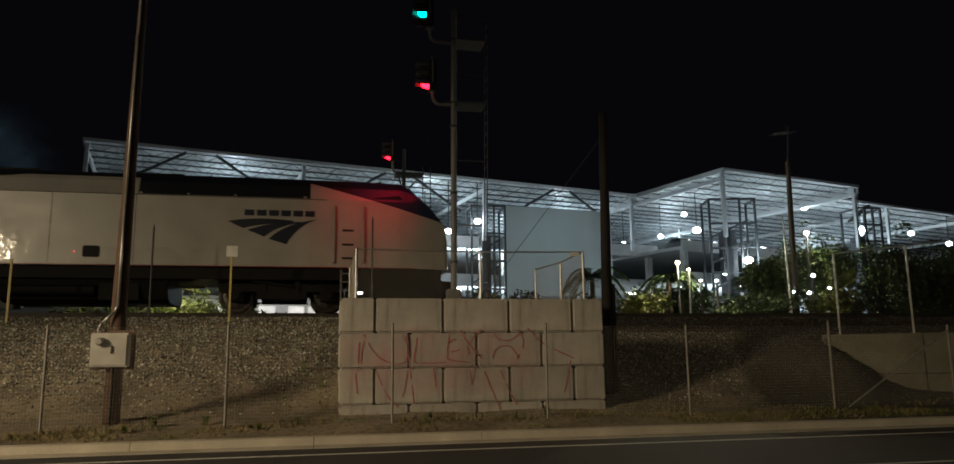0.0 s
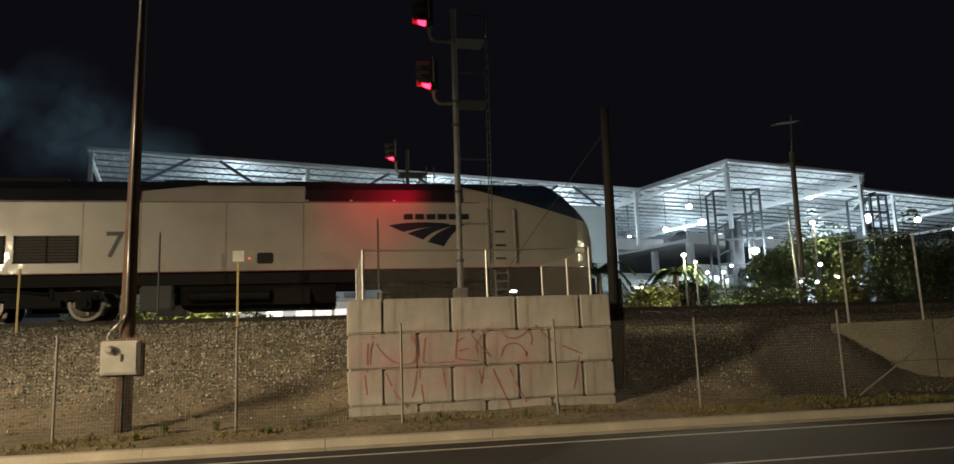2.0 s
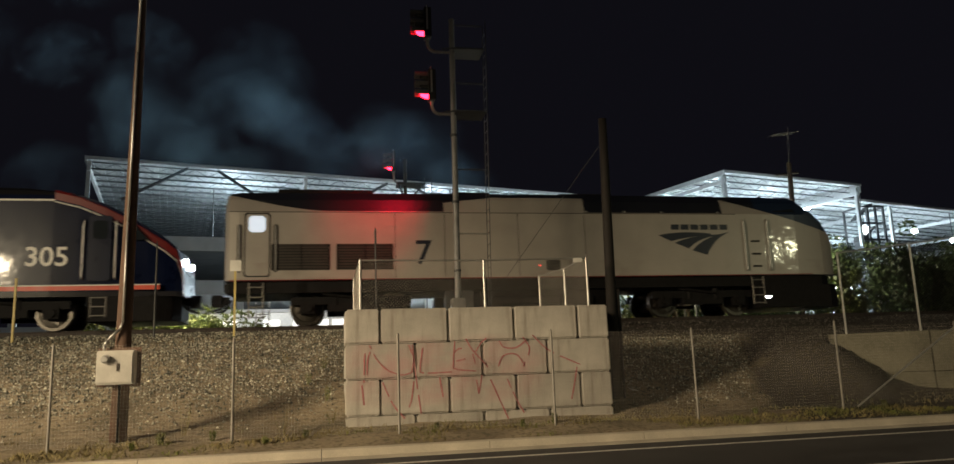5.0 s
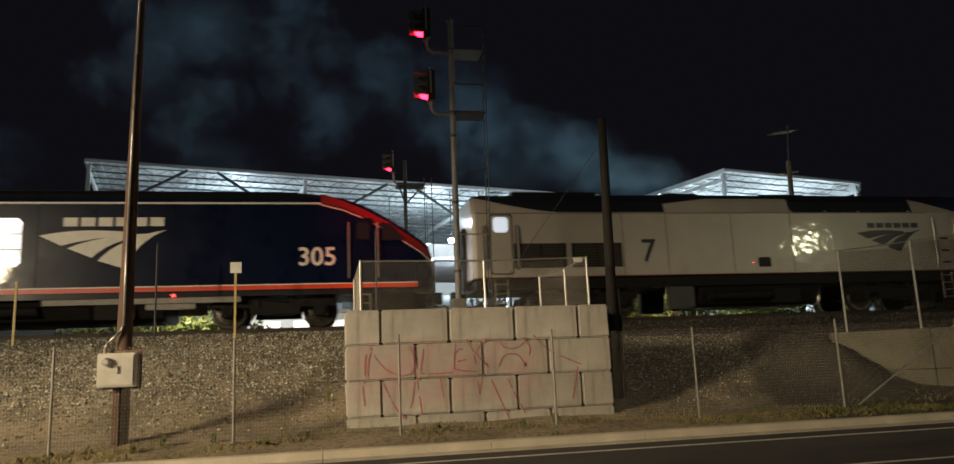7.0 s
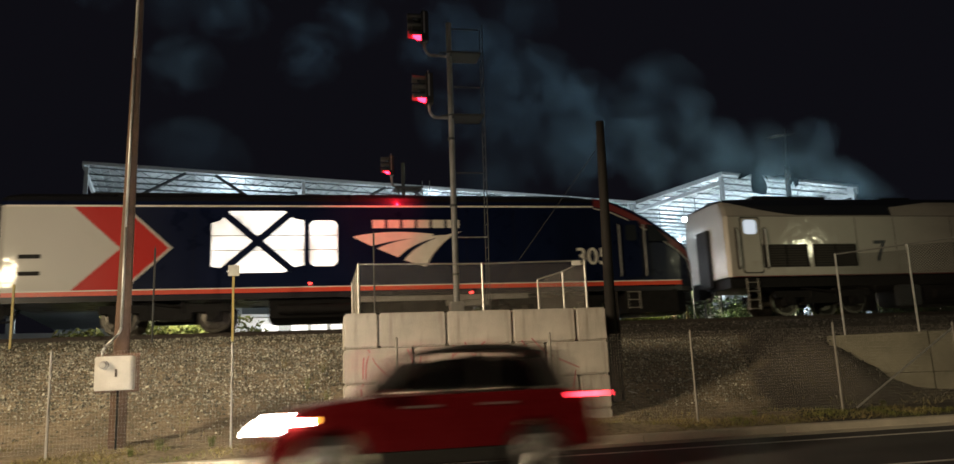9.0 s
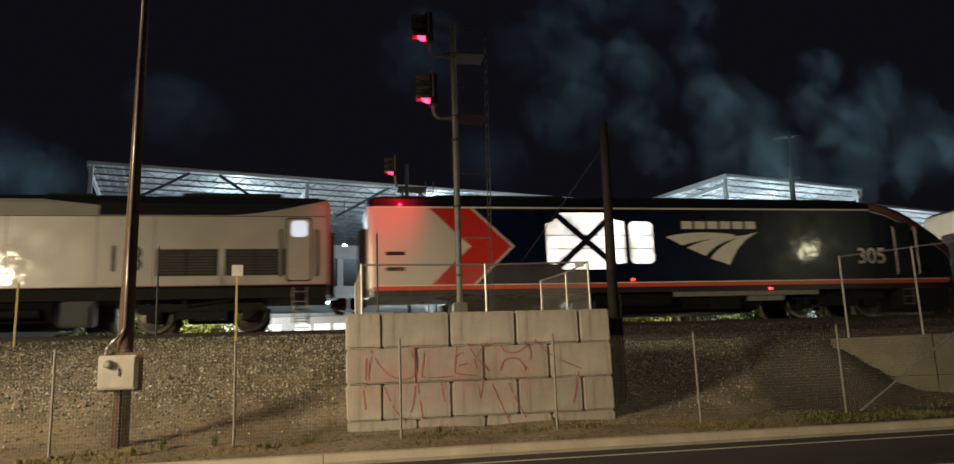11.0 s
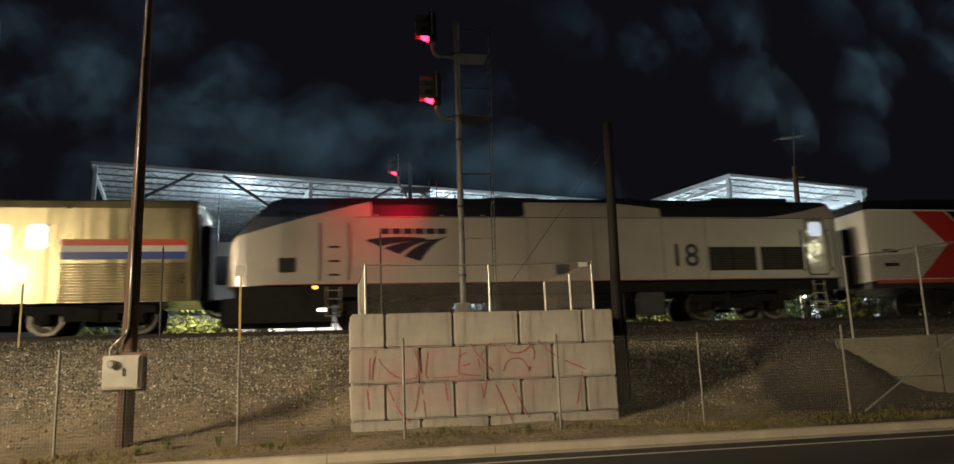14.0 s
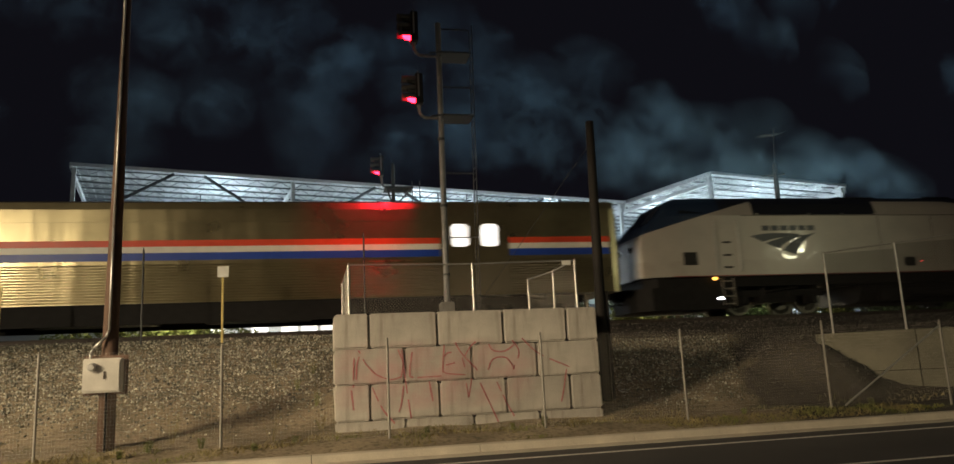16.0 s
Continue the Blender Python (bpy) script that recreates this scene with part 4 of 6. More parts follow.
def steel_coach(name, label):
    """Stainless coach, front end at x = 0, with ribbed sides and three colour bands."""
    SHAPE["shoulder"] = 3.75
    L = group_of(name, label, "railway coach", "train")
    st = [(0.0, 1.42, 4.0), (-0.06, 1.47, 4.05)] + [(x, 1.50, 4.06) for x in (-0.2, -9, -18, -25.7)] + [(-25.85, 1.45, 4.02)]
    part("body", M().loft([ring(x, w, 0.92, 3.75, zt, 0.28) for x, w, zt in st]), STAINLESS, L)
    door = [(-6.10, -3.81), (-21.85, -19.56)]
    for s in (-1, 1):
        def plate(n, pts, mat, out, label=""):
            off = out - (HW - 1.50)
            return side_plate(L, n, pts, mat, s, off, label, 0.02)
        spans = [(-0.3, -3.81), (-6.10, -19.56), (-21.85, -25.5)]
        for a, b in spans:
            plate("red_band", rect(b, a, 2.61, 2.80), REDPAINT, 0.012, "red stripe")
            plate("white_band", rect(b, a, 2.42, 2.606), WHITESTRIPE, 0.012, "white stripe")
            plate("blue_band", rect(b, a, 2.19, 2.416), BLUEPAINT, 0.012, "blue stripe")
            m = M()
            for i in range(14):
                z = 0.98 + i * 0.082
                m.rod((b, s * 1.50, z), (a, s * 1.50, z), 0.026, None, 6)
            part("ribbed_siding", m, STAINLESS, L, "ribbed stainless siding")
        for a, b in door:
            plate("smooth_panel", rect(a, b, 1.0, 3.4), STAINLESS, 0.022)
            for x0 in (a + 0.38, a + 1.36):
                w = plate("window", rect(x0, x0 + 0.57, 2.50, 3.24, 0.09), WIN_LIT, 0.03, "lit rounded window")
            plate("door_seam", rect(a + 1.12, a + 1.14, 1.0, 3.4), IRON, 0.026)
        plate("belt_seam", rect(-25.6, -0.2, 3.36, 3.385), STAINLESS, 0.02)
        for x in (-1.9, -7.6, -11.0, -14.6, -18.0):
            plate("panel_seam", rect(x, x + 0.02, 2.84, 3.72), STAINLESS, 0.008)
    for s in (-1, 1):
        part("skirt", M().box((-20.6, s * 1.40 - 0.02, 0.30), (-5.0, s * 1.40 + 0.02, 0.96)), IRON, L, "dark side skirt")
    m = M().box((0, -0.6, 1.0), (0.26, 0.6, 3.4))
    part("end_gangway", m, RUBBER, L, "black gangway bellows", bevel=0.05)
    for y0 in (-1.38, 0.7):
        part("end_frame", M().box((-0.02, y0, 1.0), (0.05, y0 + 0.68, 3.6)), IRON, L)
    m = M()
    for x in (-4.6, -8.2, -14.0, -20.0):
        part("roof_vent", M().box((x - 0.45, -0.4, 4.03), (x + 0.45, 0.4, 4.14)), STAINLESS, L, bevel=0.03)
    truck(L, -3.0, 2.6)
    truck(L, -22.8, 2.6)
    m = M()
    for x0, x1 in ((-9, -6.4), (-13.5, -10.2), (-18.6, -15.0)):
        m.box((x0, -1.2, 0.42), (x1, 1.2, 0.94))
    part("underfloor_box", m, IRON, L, bevel=0.03)
    coupler(L, 0.0, 1)
    return L


loco_a = older_locomotive("diesel_locomotive", "7", "silver-grey diesel locomotive with dark roof and emblem")
loco_b = newer_locomotive("diesel_locomotive", "305", "midnight-blue diesel locomotive with red chevron and lit windows")
loco_c = older_locomotive("diesel_locomotive", "18", "silver-grey diesel locomotive running backwards, dark roof")
coach = steel_coach("passenger_coach", "stainless steel coach with red, white and blue stripes")
# place, radius, top of the stem, glow of each lamp in and around the garage
LAMPS = [((15.3, 89.5, 16.8), 0.55, 23, None), ((18.9, 89.6, 18.1), 0.6, 23, None), ((52.4, 101.5, 22.2), 0.55, 24, None), ((50.9, 95.2, 18.7), 0.75, 24, None),
         ((49.1, 102.7, 19.0), 0.55, 24, None), ((43.0, 102.1, 17.7), 0.5, 23, None), ((69.6, 97.7, 22.9), 0.6, 24, None), ((73.0, 90.6, 18.4), 0.75, 24, None),
         ((87.3, 97.7, 19.5), 0.6, 2.4, None), ((97.0, 101.0, 18.6), 0.6, 23, None), ((50.7, 82.6, 12.9), 0.75, 15, None), ((48.6, 84.6, 11.5), 0.3, 15, None),
         ((57.1, 79.7, 10.6), 0.4, 2.4, None), ((57.1, 79.0, 8.8), 0.4, 2.4, None), ((47.7, 51.6, 4.9), 0.28, 2.4, None),
         ((22.9, 31.9, 5.2), 0.13, 2.4, None), ((22.75, 32.1, 4.4), 0.12, 2.4, None), ((23.7, 31.9, 4.6), 0.12, 2.4, None), ((17.9, 31.9, 4.9), 0.11, 2.4, None), ((17.1, 31.9, 4.9), 0.1, 2.4, None), ((16.6, 32.0, 5.4), 0.1, 2.4, WARM_LED),
         ((21.8, 31.9, 4.4), 0.09, 2.4, None), ((25.0, 35.1, 7.8), 0.17, 2.4, WARM_LED), ((16.1, 32.1, 5.75), 0.15, 2.4, WARM_LED)]
# those at (14, 82), (40, 76) and (30, 84) are added fill before the facade
for q in ((14, 97, 19.5, 2500), (34, 104, 19.5, 2700), (-10, 92, 19.5, 2300), (54, 95, 18.5, 1900), (66, 101, 19, 1600), (90, 112, 19, 2200), (14, 82, 10.5, 2600), (58, 96, 9.5, 15000), (76, 100, 9.5, 13000), (52, 80.5, 12.9, 2500), (40, 76, 9.5, 2600), (30, 84, 18.0, 500), (60, 122, 19.5, 5000), (92, 128, 19.5, 4000), (30, 122, 19.5, 3500), (19, 95.5, 14.6, 4200), (20, 96, 9.6, 5200)):
    lamp("parking_light", "POINT", q[:3], q[3] * 1.12, (0.72, 0.89, 1.0), 0.5)
lamp("yard_light", "POINT", (16.1, 31.75, 5.75), 1500, (1.0, 0.88, 0.6), 0.25)
lamp("yard_light", "POINT", (25.0, 34.7, 7.8), 750, (1.0, 0.88, 0.6), 0.25)
# added fill without a fixture, brightens the bushes behind the track
lamp("yard_light", "POINT", (-4.6, 28.5, 4.5), 420, (1.0, 0.95, 0.7), 0.25)
# name, centre, radii, leaves, leaf size, seed, material, label
PLANTS = [("bush", (14.4, 32.7, 3.7), (1.3, 0.9, 1.1), 2160, 0.14, 1, LEAF_PALE, "yellow-green bush behind the track"),
          ("bush", (17.3, 34.2, 3.6), (1.6, 1.0, 1.3), 2400, 0.14, 2, LEAF, "dark green bush behind the track"),
          ("bush", (19.2, 31.8, 3.3), (1.9, 0.8, 0.9), 2640, 0.13, 3, LEAF, "low green bush behind the track"),
          ("bush", (21.2, 32.6, 3.3), (1.6, 0.8, 0.9), 2160, 0.13, 4, LEAF, "low green bush behind the track"),
          ("bush", (24.0, 31.7, 3.8), (1.2, 0.8, 1.3), 2400, 0.14, 5, LEAF_PALE, "yellow-green bush beside the pole"),
          ("tree", (27.2, 37.0, 6.0), (1.92, 1.33, 1.72), 6240, 0.16, 6, LEAF, "dark leafy tree before the garage"),
          ("tree", (25.6, 39.5, 5.4), (1.92, 1.11, 1.72), 5280, 0.16, 7, LEAF, "dark leafy tree before the garage"),
          ("tree", (29.6, 34.6, 5.0), (1.78, 1.18, 1.87), 5760, 0.16, 8, LEAF, "dark leafy tree before the garage"),
          ("tree", (27.0, 30.2, 4.4), (1.48, 0.74, 1.56), 4320, 0.15, 9, LEAF, "dark shrubby tree beside the track"),
          ("tree", (31.5, 32.0, 4.9), (1.78, 0.89, 1.72), 4800, 0.15, 10, LEAF, "dark shrubby tree beside the track"),
          ("bush", (-5.0, 30.3, 3.1), (2.2, 0.8, 0.9), 3120, 0.13, 11, LEAF_PALE, "lit green bush behind the track"),
          ("bush", (-8.6, 30.6, 3.0), (1.6, 0.8, 0.8), 2160, 0.13, 12, LEAF_PALE, "lit green bush behind the track"),
          ("bush", (7.4, 36.2, 3.7), (1.5, 0.8, 1.2), 1920, 0.14, 13, LEAF_PALE, "yellow-green bush behind the track"),
          ("bush", (10.0, 36.8, 3.5), (1.3, 0.8, 1.1), 1920, 0.14, 14, LEAF, "green bush behind the track"),
          ("bush", (12.6, 35.2, 3.3), (1.2, 0.8, 1.0), 1920, 0.14, 15, LEAF, "green bush below the palm"),
          ("tree", (35.5, 37.0, 5.2), (2.07, 1.11, 1.87), 5280, 0.16, 16, LEAF, "dark leafy tree before the garage")]

# ---- signal mast ----
def signal_head(parent, x, y, z, lit, k=1.0):
    """Three hooded lenses facing -x, the lowest at z. lit: glow of each from the lowest up. k: size."""
    h = part("signal_housing", M().box((x + 0.02 * k, y - 0.16 * k, z - 0.16 * k), (x + 0.20 * k, y + 0.16 * k, z + 0.62 * k)), BLACKPLATE, parent, "black signal housing", bevel=0.02)
    for i, g in enumerate(lit):
        zz = z + 0.23 * k * i
        lens = M()
        rings = []
        for a in range(5):
            t = a / 4 * math.pi / 2
            rings.append([(x + (0.03 - 0.21 * math.sin(t)) * k, y + 0.105 * k * math.cos(t) * math.cos(c * math.tau / 14), zz + 0.105 * k * math.cos(t) * math.sin(c * math.tau / 14)) for c in range(14)])
        lens.loft(rings)
        part("lens", lens, g or GLASS, h)
        hood = M()
        arc = [math.radians(-10 + 200 * j / 14) for j in range(15)]
        ro = [[(x + (0.02 - d) * k, y + r * k * math.cos(a), zz + r * k * math.sin(a)) for a in arc] for d, r in ((0, 0.125), (0.32, 0.125))]
        ri = [[(x + (0.02 - d) * k, y + r * k * math.cos(a), zz + r * k * math.sin(a)) for a in arc] for d, r in ((0.32, 0.117), (0, 0.117))]
        hood.loft(ro + ri, cap=False, close=False)
        part("hood", hood, HOOD, h)
    part("finial", M().rod((x + 0.1 * k, y, z + 0.60 * k), (x + 0.1 * k, y, z + 0.74 * k), 0.035 * k, 0.012), GALV, h, "bare metal finial")
    part("side_hinge", M().box((x + 0.07 * k, y - 0.19 * k, z + 0.02 * k), (x + 0.11 * k, y - 0.158 * k, z + 0.58 * k)), GALV, h, "bare metal hinge strip")
    return h


mast = group_of("railway_signal", "tall galvanised railway signal mast with hooded lamps and ladder", "signal")
MX, MY = 3.67, 20.7
part("mast", M().rod((MX, MY, 1.9), (MX + 0.06, MY, 11.56), 0.088, 0.08, 14).rod((MX + 0.06, MY, 11.56), (MX + 0.06, MY, 11.62), 0.1, 0.035, 14), MASTSTEEL, mast)
part("base_box", M().box((MX - 0.19, MY - 0.19, 2.6), (MX + 0.19, MY + 0.19, 3.37)), GALV, mast, "base casting", bevel=0.03)
part("footing", M().box((MX - 0.35, MY - 0.35, 1.7), (MX + 0.35, MY + 0.35, 2.6)), CONCRETE, mast, "concrete footing", bevel=0.02)
for zz in (4.1, 6.05, 8.0):
    part("clamp", M().rod((MX + 0.02, MY, zz), (MX + 0.02, MY, zz + 0.07), 0.105, None, 14), DARKSTEEL, mast)
signal_head(mast, 2.88, MY, 11.14, (RED_GLOW, GREEN_GLOW, None), 1.17)
signal_head(mast, 2.963, MY, 9.235, (RED_GLOW, None, None), 1.17)
for zz, hx in ((10.56, 3.0), (8.67, 3.08)):
    part("bracket", M().tube([(MX, MY, zz), (hx + 0.17, MY, zz), (hx + 0.06, MY, zz + 0.08), (hx + 0.01, MY, zz + 0.21), (hx, MY, zz + 0.42)], 0.047, 8), MASTSTEEL, mast, "bent pipe bracket")
    part("platform", M().box((MX + 0.06, MY - 0.35, zz - 0.03), (MX + 0.94, MY + 0.41, zz + 0.02)), DARKSTEEL, mast, "grating platform")
    part("platform_brace", M().rod((MX + 0.12, MY - 0.35, zz), (MX - 0.3, MY - 0.35, zz - 0.06), 0.022), DARKSTEEL, mast)
lad = M()
for dy in (-0.19, 0.19):
    lad.rod((4.563, MY + dy, 2.2), (4.70, MY + dy, 11.5), 0.013, None, 6)
for i in range(26):
    z = 2.9 + i * 0.33
    xx = 4.563 + 0.0147 * (z - 2.2)
    lad.rod((xx, MY - 0.19, z), (xx, MY + 0.19, z), 0.010, None, 5)
part("ladder", lad, DARKSTEEL, mast)
for z in (5.18, 7.04, 9.62, 11.42):
    part("ladder_stay", M().rod((MX, MY, z), (4.62, MY, z), 0.02, None, 6), GALV if z < 6 else DARKSTEEL, mast)
# an added cap, not a signal part, hides one lens of the upper head
shutter = part("lens_blind", M().rod((-0.20, 0, 0), (0.065, 0, 0), 0.134, None, 16), BLACKPLATE, mast, "added black cap that hides the unlit lens")

far_mast = group_of("railway_signal", "signal mast beyond the track showing red", "signal")
FX, FY = 3.22, 29.2
part("mast", M().rod((FX, FY, 2.4), (FX, FY, 9.7), 0.08, 0.07, 12), DARKSTEEL, far_mast)
signal_head(far_mast, 2.66, FY, 9.36, (RED_GLOW, None, None))
part("bracket", M().tube([(FX, FY, 8.75), (2.85, FY, 8.75), (2.78, FY, 8.9), (2.76, FY, 9.2)], 0.045, 8), MASTSTEEL, far_mast)
part("platform", M().box((FX - 0.35, FY - 0.4, 8.62), (FX + 0.75, FY + 0.4, 8.68)).rod((FX + 0.7, FY - 0.38, 8.65), (FX, FY, 7.9), 0.03).rod((FX - 0.3, FY - 0.38, 8.65), (FX, FY, 7.9), 0.03), DARKSTEEL, far_mast)
part("ladder", M().rod((FX + 0.75, FY, 2.4), (FX + 0.75, FY, 9.0), 0.02).rod((FX + 1.05, FY, 2.4), (FX + 1.05, FY, 9.0), 0.02), DARKSTEEL, far_mast)

# ---- poles ----
pole = group_of("utility_pole", "brown wooden utility pole with conduit and meter box", "pole")
part("shaft", M().loft([[(-3.73 + 0.011 * z + r * math.cos(a * math.tau / 16), 15.72 + r * math.sin(a * math.tau / 16), z) for a in range(16)] for z, r in ((0.1, 0.16), (2.0, 0.145), (5.0, 0.115), (9.0, 0.078), (12.0, 0.06))]), WOOD, pole, smooth=True)
part("conduit", M().tube([(-3.98, 15.48, 2.02), (-3.98, 15.48, 2.12), (-3.93, 15.50, 2.22), (-3.74, 15.54, 2.42), (-3.69, 15.55, 2.55), (-3.69, 15.58, 4.5), (-3.66, 15.62, 8.0), (-3.63, 15.65, 12.0)], 0.026, 10), GALV, pole, "bent grey conduit", smooth=True)
part("conduit", M().rod((-3.70, 15.54, 0.2), (-3.70, 15.54, 1.8), 0.022), IRON, pole)
mbox = part("meter_box", M().box((-4.07, 15.34, 1.40), (-3.41, 15.56, 2.02)), BOXGREY, pole, "pale grey meter box", bevel=0.015)
part("box_door", M().box((-4.04, 15.325, 1.43), (-3.44, 15.342, 1.99)), BOXGREY, mbox, bevel=0.006)
part("meter", M().rod((-3.90, 15.33, 1.86), (-3.90, 15.25, 1.86), 0.085, 0.08, 18).rod((-3.90, 15.25, 1.86), (-3.90, 15.22, 1.86), 0.07, 0.05, 18), GALV, mbox, "round meter")
part("hasp", M().box((-3.71, 15.31, 1.64), (-3.67, 15.327, 1.78)), RUST, mbox)
part("back_board", M().box((-4.10, 15.56, 1.36), (-3.34, 15.60, 2.08)), WOOD, pole)

p2 = group_of("wooden_post", "bare dark wooden pole beside the block wall", "pole")
part("shaft", M().loft([[(6.71 + 0.017 * z + r * math.cos(a * math.tau / 14), 17.2 + r * math.sin(a * math.tau / 14), z) for a in range(14)] for z, r in ((0.3, 0.15), (3.0, 0.125), (6.0, 0.11), (7.45, 0.10))]), CREOSOTE, p2, smooth=True)
part("splint", M().box((6.88, 17.12, 0.5), (6.94, 17.26, 3.2)), CREOSOTE, p2)

thing("guy_wire", M().rod((6.83, 17.25, 6.9), (3.6, 19.9, 2.2), 0.007, None, 6), DARKSTEEL, "thin dark guy wire of the bare wooden pole", "guy wire")

p3 = group_of("utility_pole", "utility pole with crossarms behind the track", "pole")
part("shaft", M().rod((21.9, 32, 2.2), (22.1, 32, 10.7), 0.15, 0.11, 12), OLDPOLE, p3)
part("crossarm", M().rod((21.2, 31.7, 10.0), (22.9, 32.5, 10.35), 0.05), OLDPOLE, p3)
part("antenna_mast", M().rod((22.1, 32, 10.6), (22.27, 32, 12.5), 0.025), DARKSTEEL, p3)
m = M().rod((21.2, 31.6, 11.95), (22.9, 32.6, 12.4), 0.02)
for i in range(6):
    k = i / 5
    c = Vector((21.2 + 1.7 * k, 31.6 + k, 11.95 + 0.45 * k))
    m.rod(c + Vector((-0.1, 0.35, 0)), c + Vector((0.1, -0.35, 0)), 0.012)
part("antenna", m, DARKSTEEL, p3, "rooftop style antenna rods")
part("conduit", M().rod((21.55, 31.8, 2.3), (21.45, 31.8, 8.0), 0.05), GALV, p3)
thing("guy_pole", M().rod((-16.5, 40, 2.4), (-16.3, 40, 20), 0.12, 0.09), DARKSTEEL, "thin dark pole against the night sky", "pole")


def marker(x, z0, z1, yellow, plate):
    g = group_of("marker_post", "yellow trackside marker post" if yellow else "thin dark trackside marker stake", "marker post", "trackside markers")
    y = 21.8
    if yellow:
        part("post", M().box((x - 0.03, y - 0.02, z0 - 0.3), (x + 0.03, y + 0.02, z1)), YELLOW, g, bevel=0.006)
        part("footing", M().box((x - 0.16, y - 0.14, z0 - 0.12), (x + 0.16, y + 0.14, z0 + 0.03)), CONCRETE, g, bevel=0.02)
    else:
        part("post", M().rod((x, y, z0 - 0.4), (x, y, z1 - 0.12), 0.026, None, 8).rod((x, y, z1 - 0.12), (x, y, z1), 0.026, 0.004, 8), DARKSTEEL, g)
    if plate:
        part("plate", M().box((x - 0.14, y - 0.035, z1 - 0.02), (x + 0.16, y - 0.022, z1 + 0.28)), SIGNWHITE, g, "blank pale plate", bevel=0.004)


marker(-2.34, 2.47, 4.35, True, True)
marker(-7.82, 2.3, 4.2, True, False)
marker(-4.39, 2.6, 5.2, False, False)
marker(1.51, 2.6, 5.58, False, False)

# ---- concrete wing wall with a tall fence, and the brace of the front fence ----
ww = group_of("wing_wall", "stained concrete culvert wing wall beyond the fence", "wall", kind="structure")
A, B = Vector((13.05, 17.95, 0)), Vector((19.4, 14.9, 0))
d = (B - A).normalized()
nrm = Vector((-d.y, d.x, 0))
L = (B - A).length
for i in range(3):
    for j, (z0, z1) in enumerate(((-0.2, 0.98), (0.99, 2.0))):
        a, b = A + d * (L / 3 * i + 0.01), A + d * (L / 3 * (i + 1) - 0.01)
        q = [a, b, b + nrm * 0.35, a + nrm * 0.35]
        part("wall_panel", M().loft([[(p.x, p.y, z0) for p in q], [(p.x, p.y, z1) for p in q]]), OLDWALL, ww, bevel=0.012)
fp = [(13.5, 17.9, 1.98), (15.1, 17.15, 1.98), (16.8, 16.35, 1.98), (18.6, 15.5, 1.98)]
fence(fp, [2.17, 2.3, 2.45, 2.6], label="tall chain-link fence with dense dark mesh on the concrete wing wall", wire=0.0058, wire_mat=IRON)
thing("fence_brace", M().rod((11.4, 15.03, 0.35), (14.1, 15.0, 2.0), 0.022), GALV, "diagonal pipe brace of the fence", "fence brace")
thing("paper_scrap", M().box((-0.12, -0.05, 0), (0.12, 0.05, 0.01)), SIGNWHITE, "scrap of white litter on the bank", "litter", at=pose(7.2, 17.3, bank_z(7.2, 17.3) + 0.1, 20, 10, 25))
thing("paper_scrap", M().box((-0.07, -0.04, 0), (0.07, 0.04, 0.01)), SIGNWHITE, "scrap of white litter by the fence", "litter", at=pose(12.3, 15.35, 0.36, 20, 10, 40))

# ---- parking garage with solar canopies ----
G = pose(-23.9, 81.7, 0, 0, 0, 10.2)
garage = group_of("parking_garage", "lit concrete parking garage with open floors", "parking garage", at=G)
for z in (6.3, 11.2, 16.0):
    part("floor_slab", M().box((-8, 4, z - 0.45), (72, 52, z)), PRECAST, garage)
    part("parapet", M().box((-8, 3.7, z - 0.7), (72, 4.0, z + 0.85)), PRECAST, garage)
for u in range(-6, 74, 11):
    part("column", M().box((u - 0.35, 4.1, 2.3), (u + 0.35, 4.9, 16)), PRECAST, garage)
part("back_wall", M().box((-8, 52, 2.3), (72, 52.3, 17)), PRECAST, garage)
for z in (5.75, 10.65):
    for u in range(-2, 72, 9):
        part("ceiling_lamp", M().box((u, 9, z - 0.12), (u + 1.6, 9.4, z)), LED, garage)
g2 = group_of("parking_garage", "lit garage wing behind trees", "parking garage", at=pose(47.0, 86, 0, 0, 0, 20))
for z in (7.0, 11.5, 15.6):
    part("floor_slab", M().box((0, 4, z - 0.4), (75, 45, z)), PRECAST, g2)
    part("parapet", M().box((0, 3.7, z - 0.6), (75, 4.0, z + 0.8)), PRECAST, g2)
for u in range(1, 76, 12):
    part("column", M().box((u - 0.35, 4.1, 2.3), (u + 0.35, 4.9, 15.6)), PRECAST, g2)
part("back_wall", M().box((0, 45, 2.3), (75, 45.3, 16.4)), PRECAST, g2)
for z in (6.5, 11.0):
    for u in range(4, 74, 10):
        part("ceiling_lamp", M().box((u, 8, z - 0.12), (u + 1.4, 8.4, z)), LED, g2)


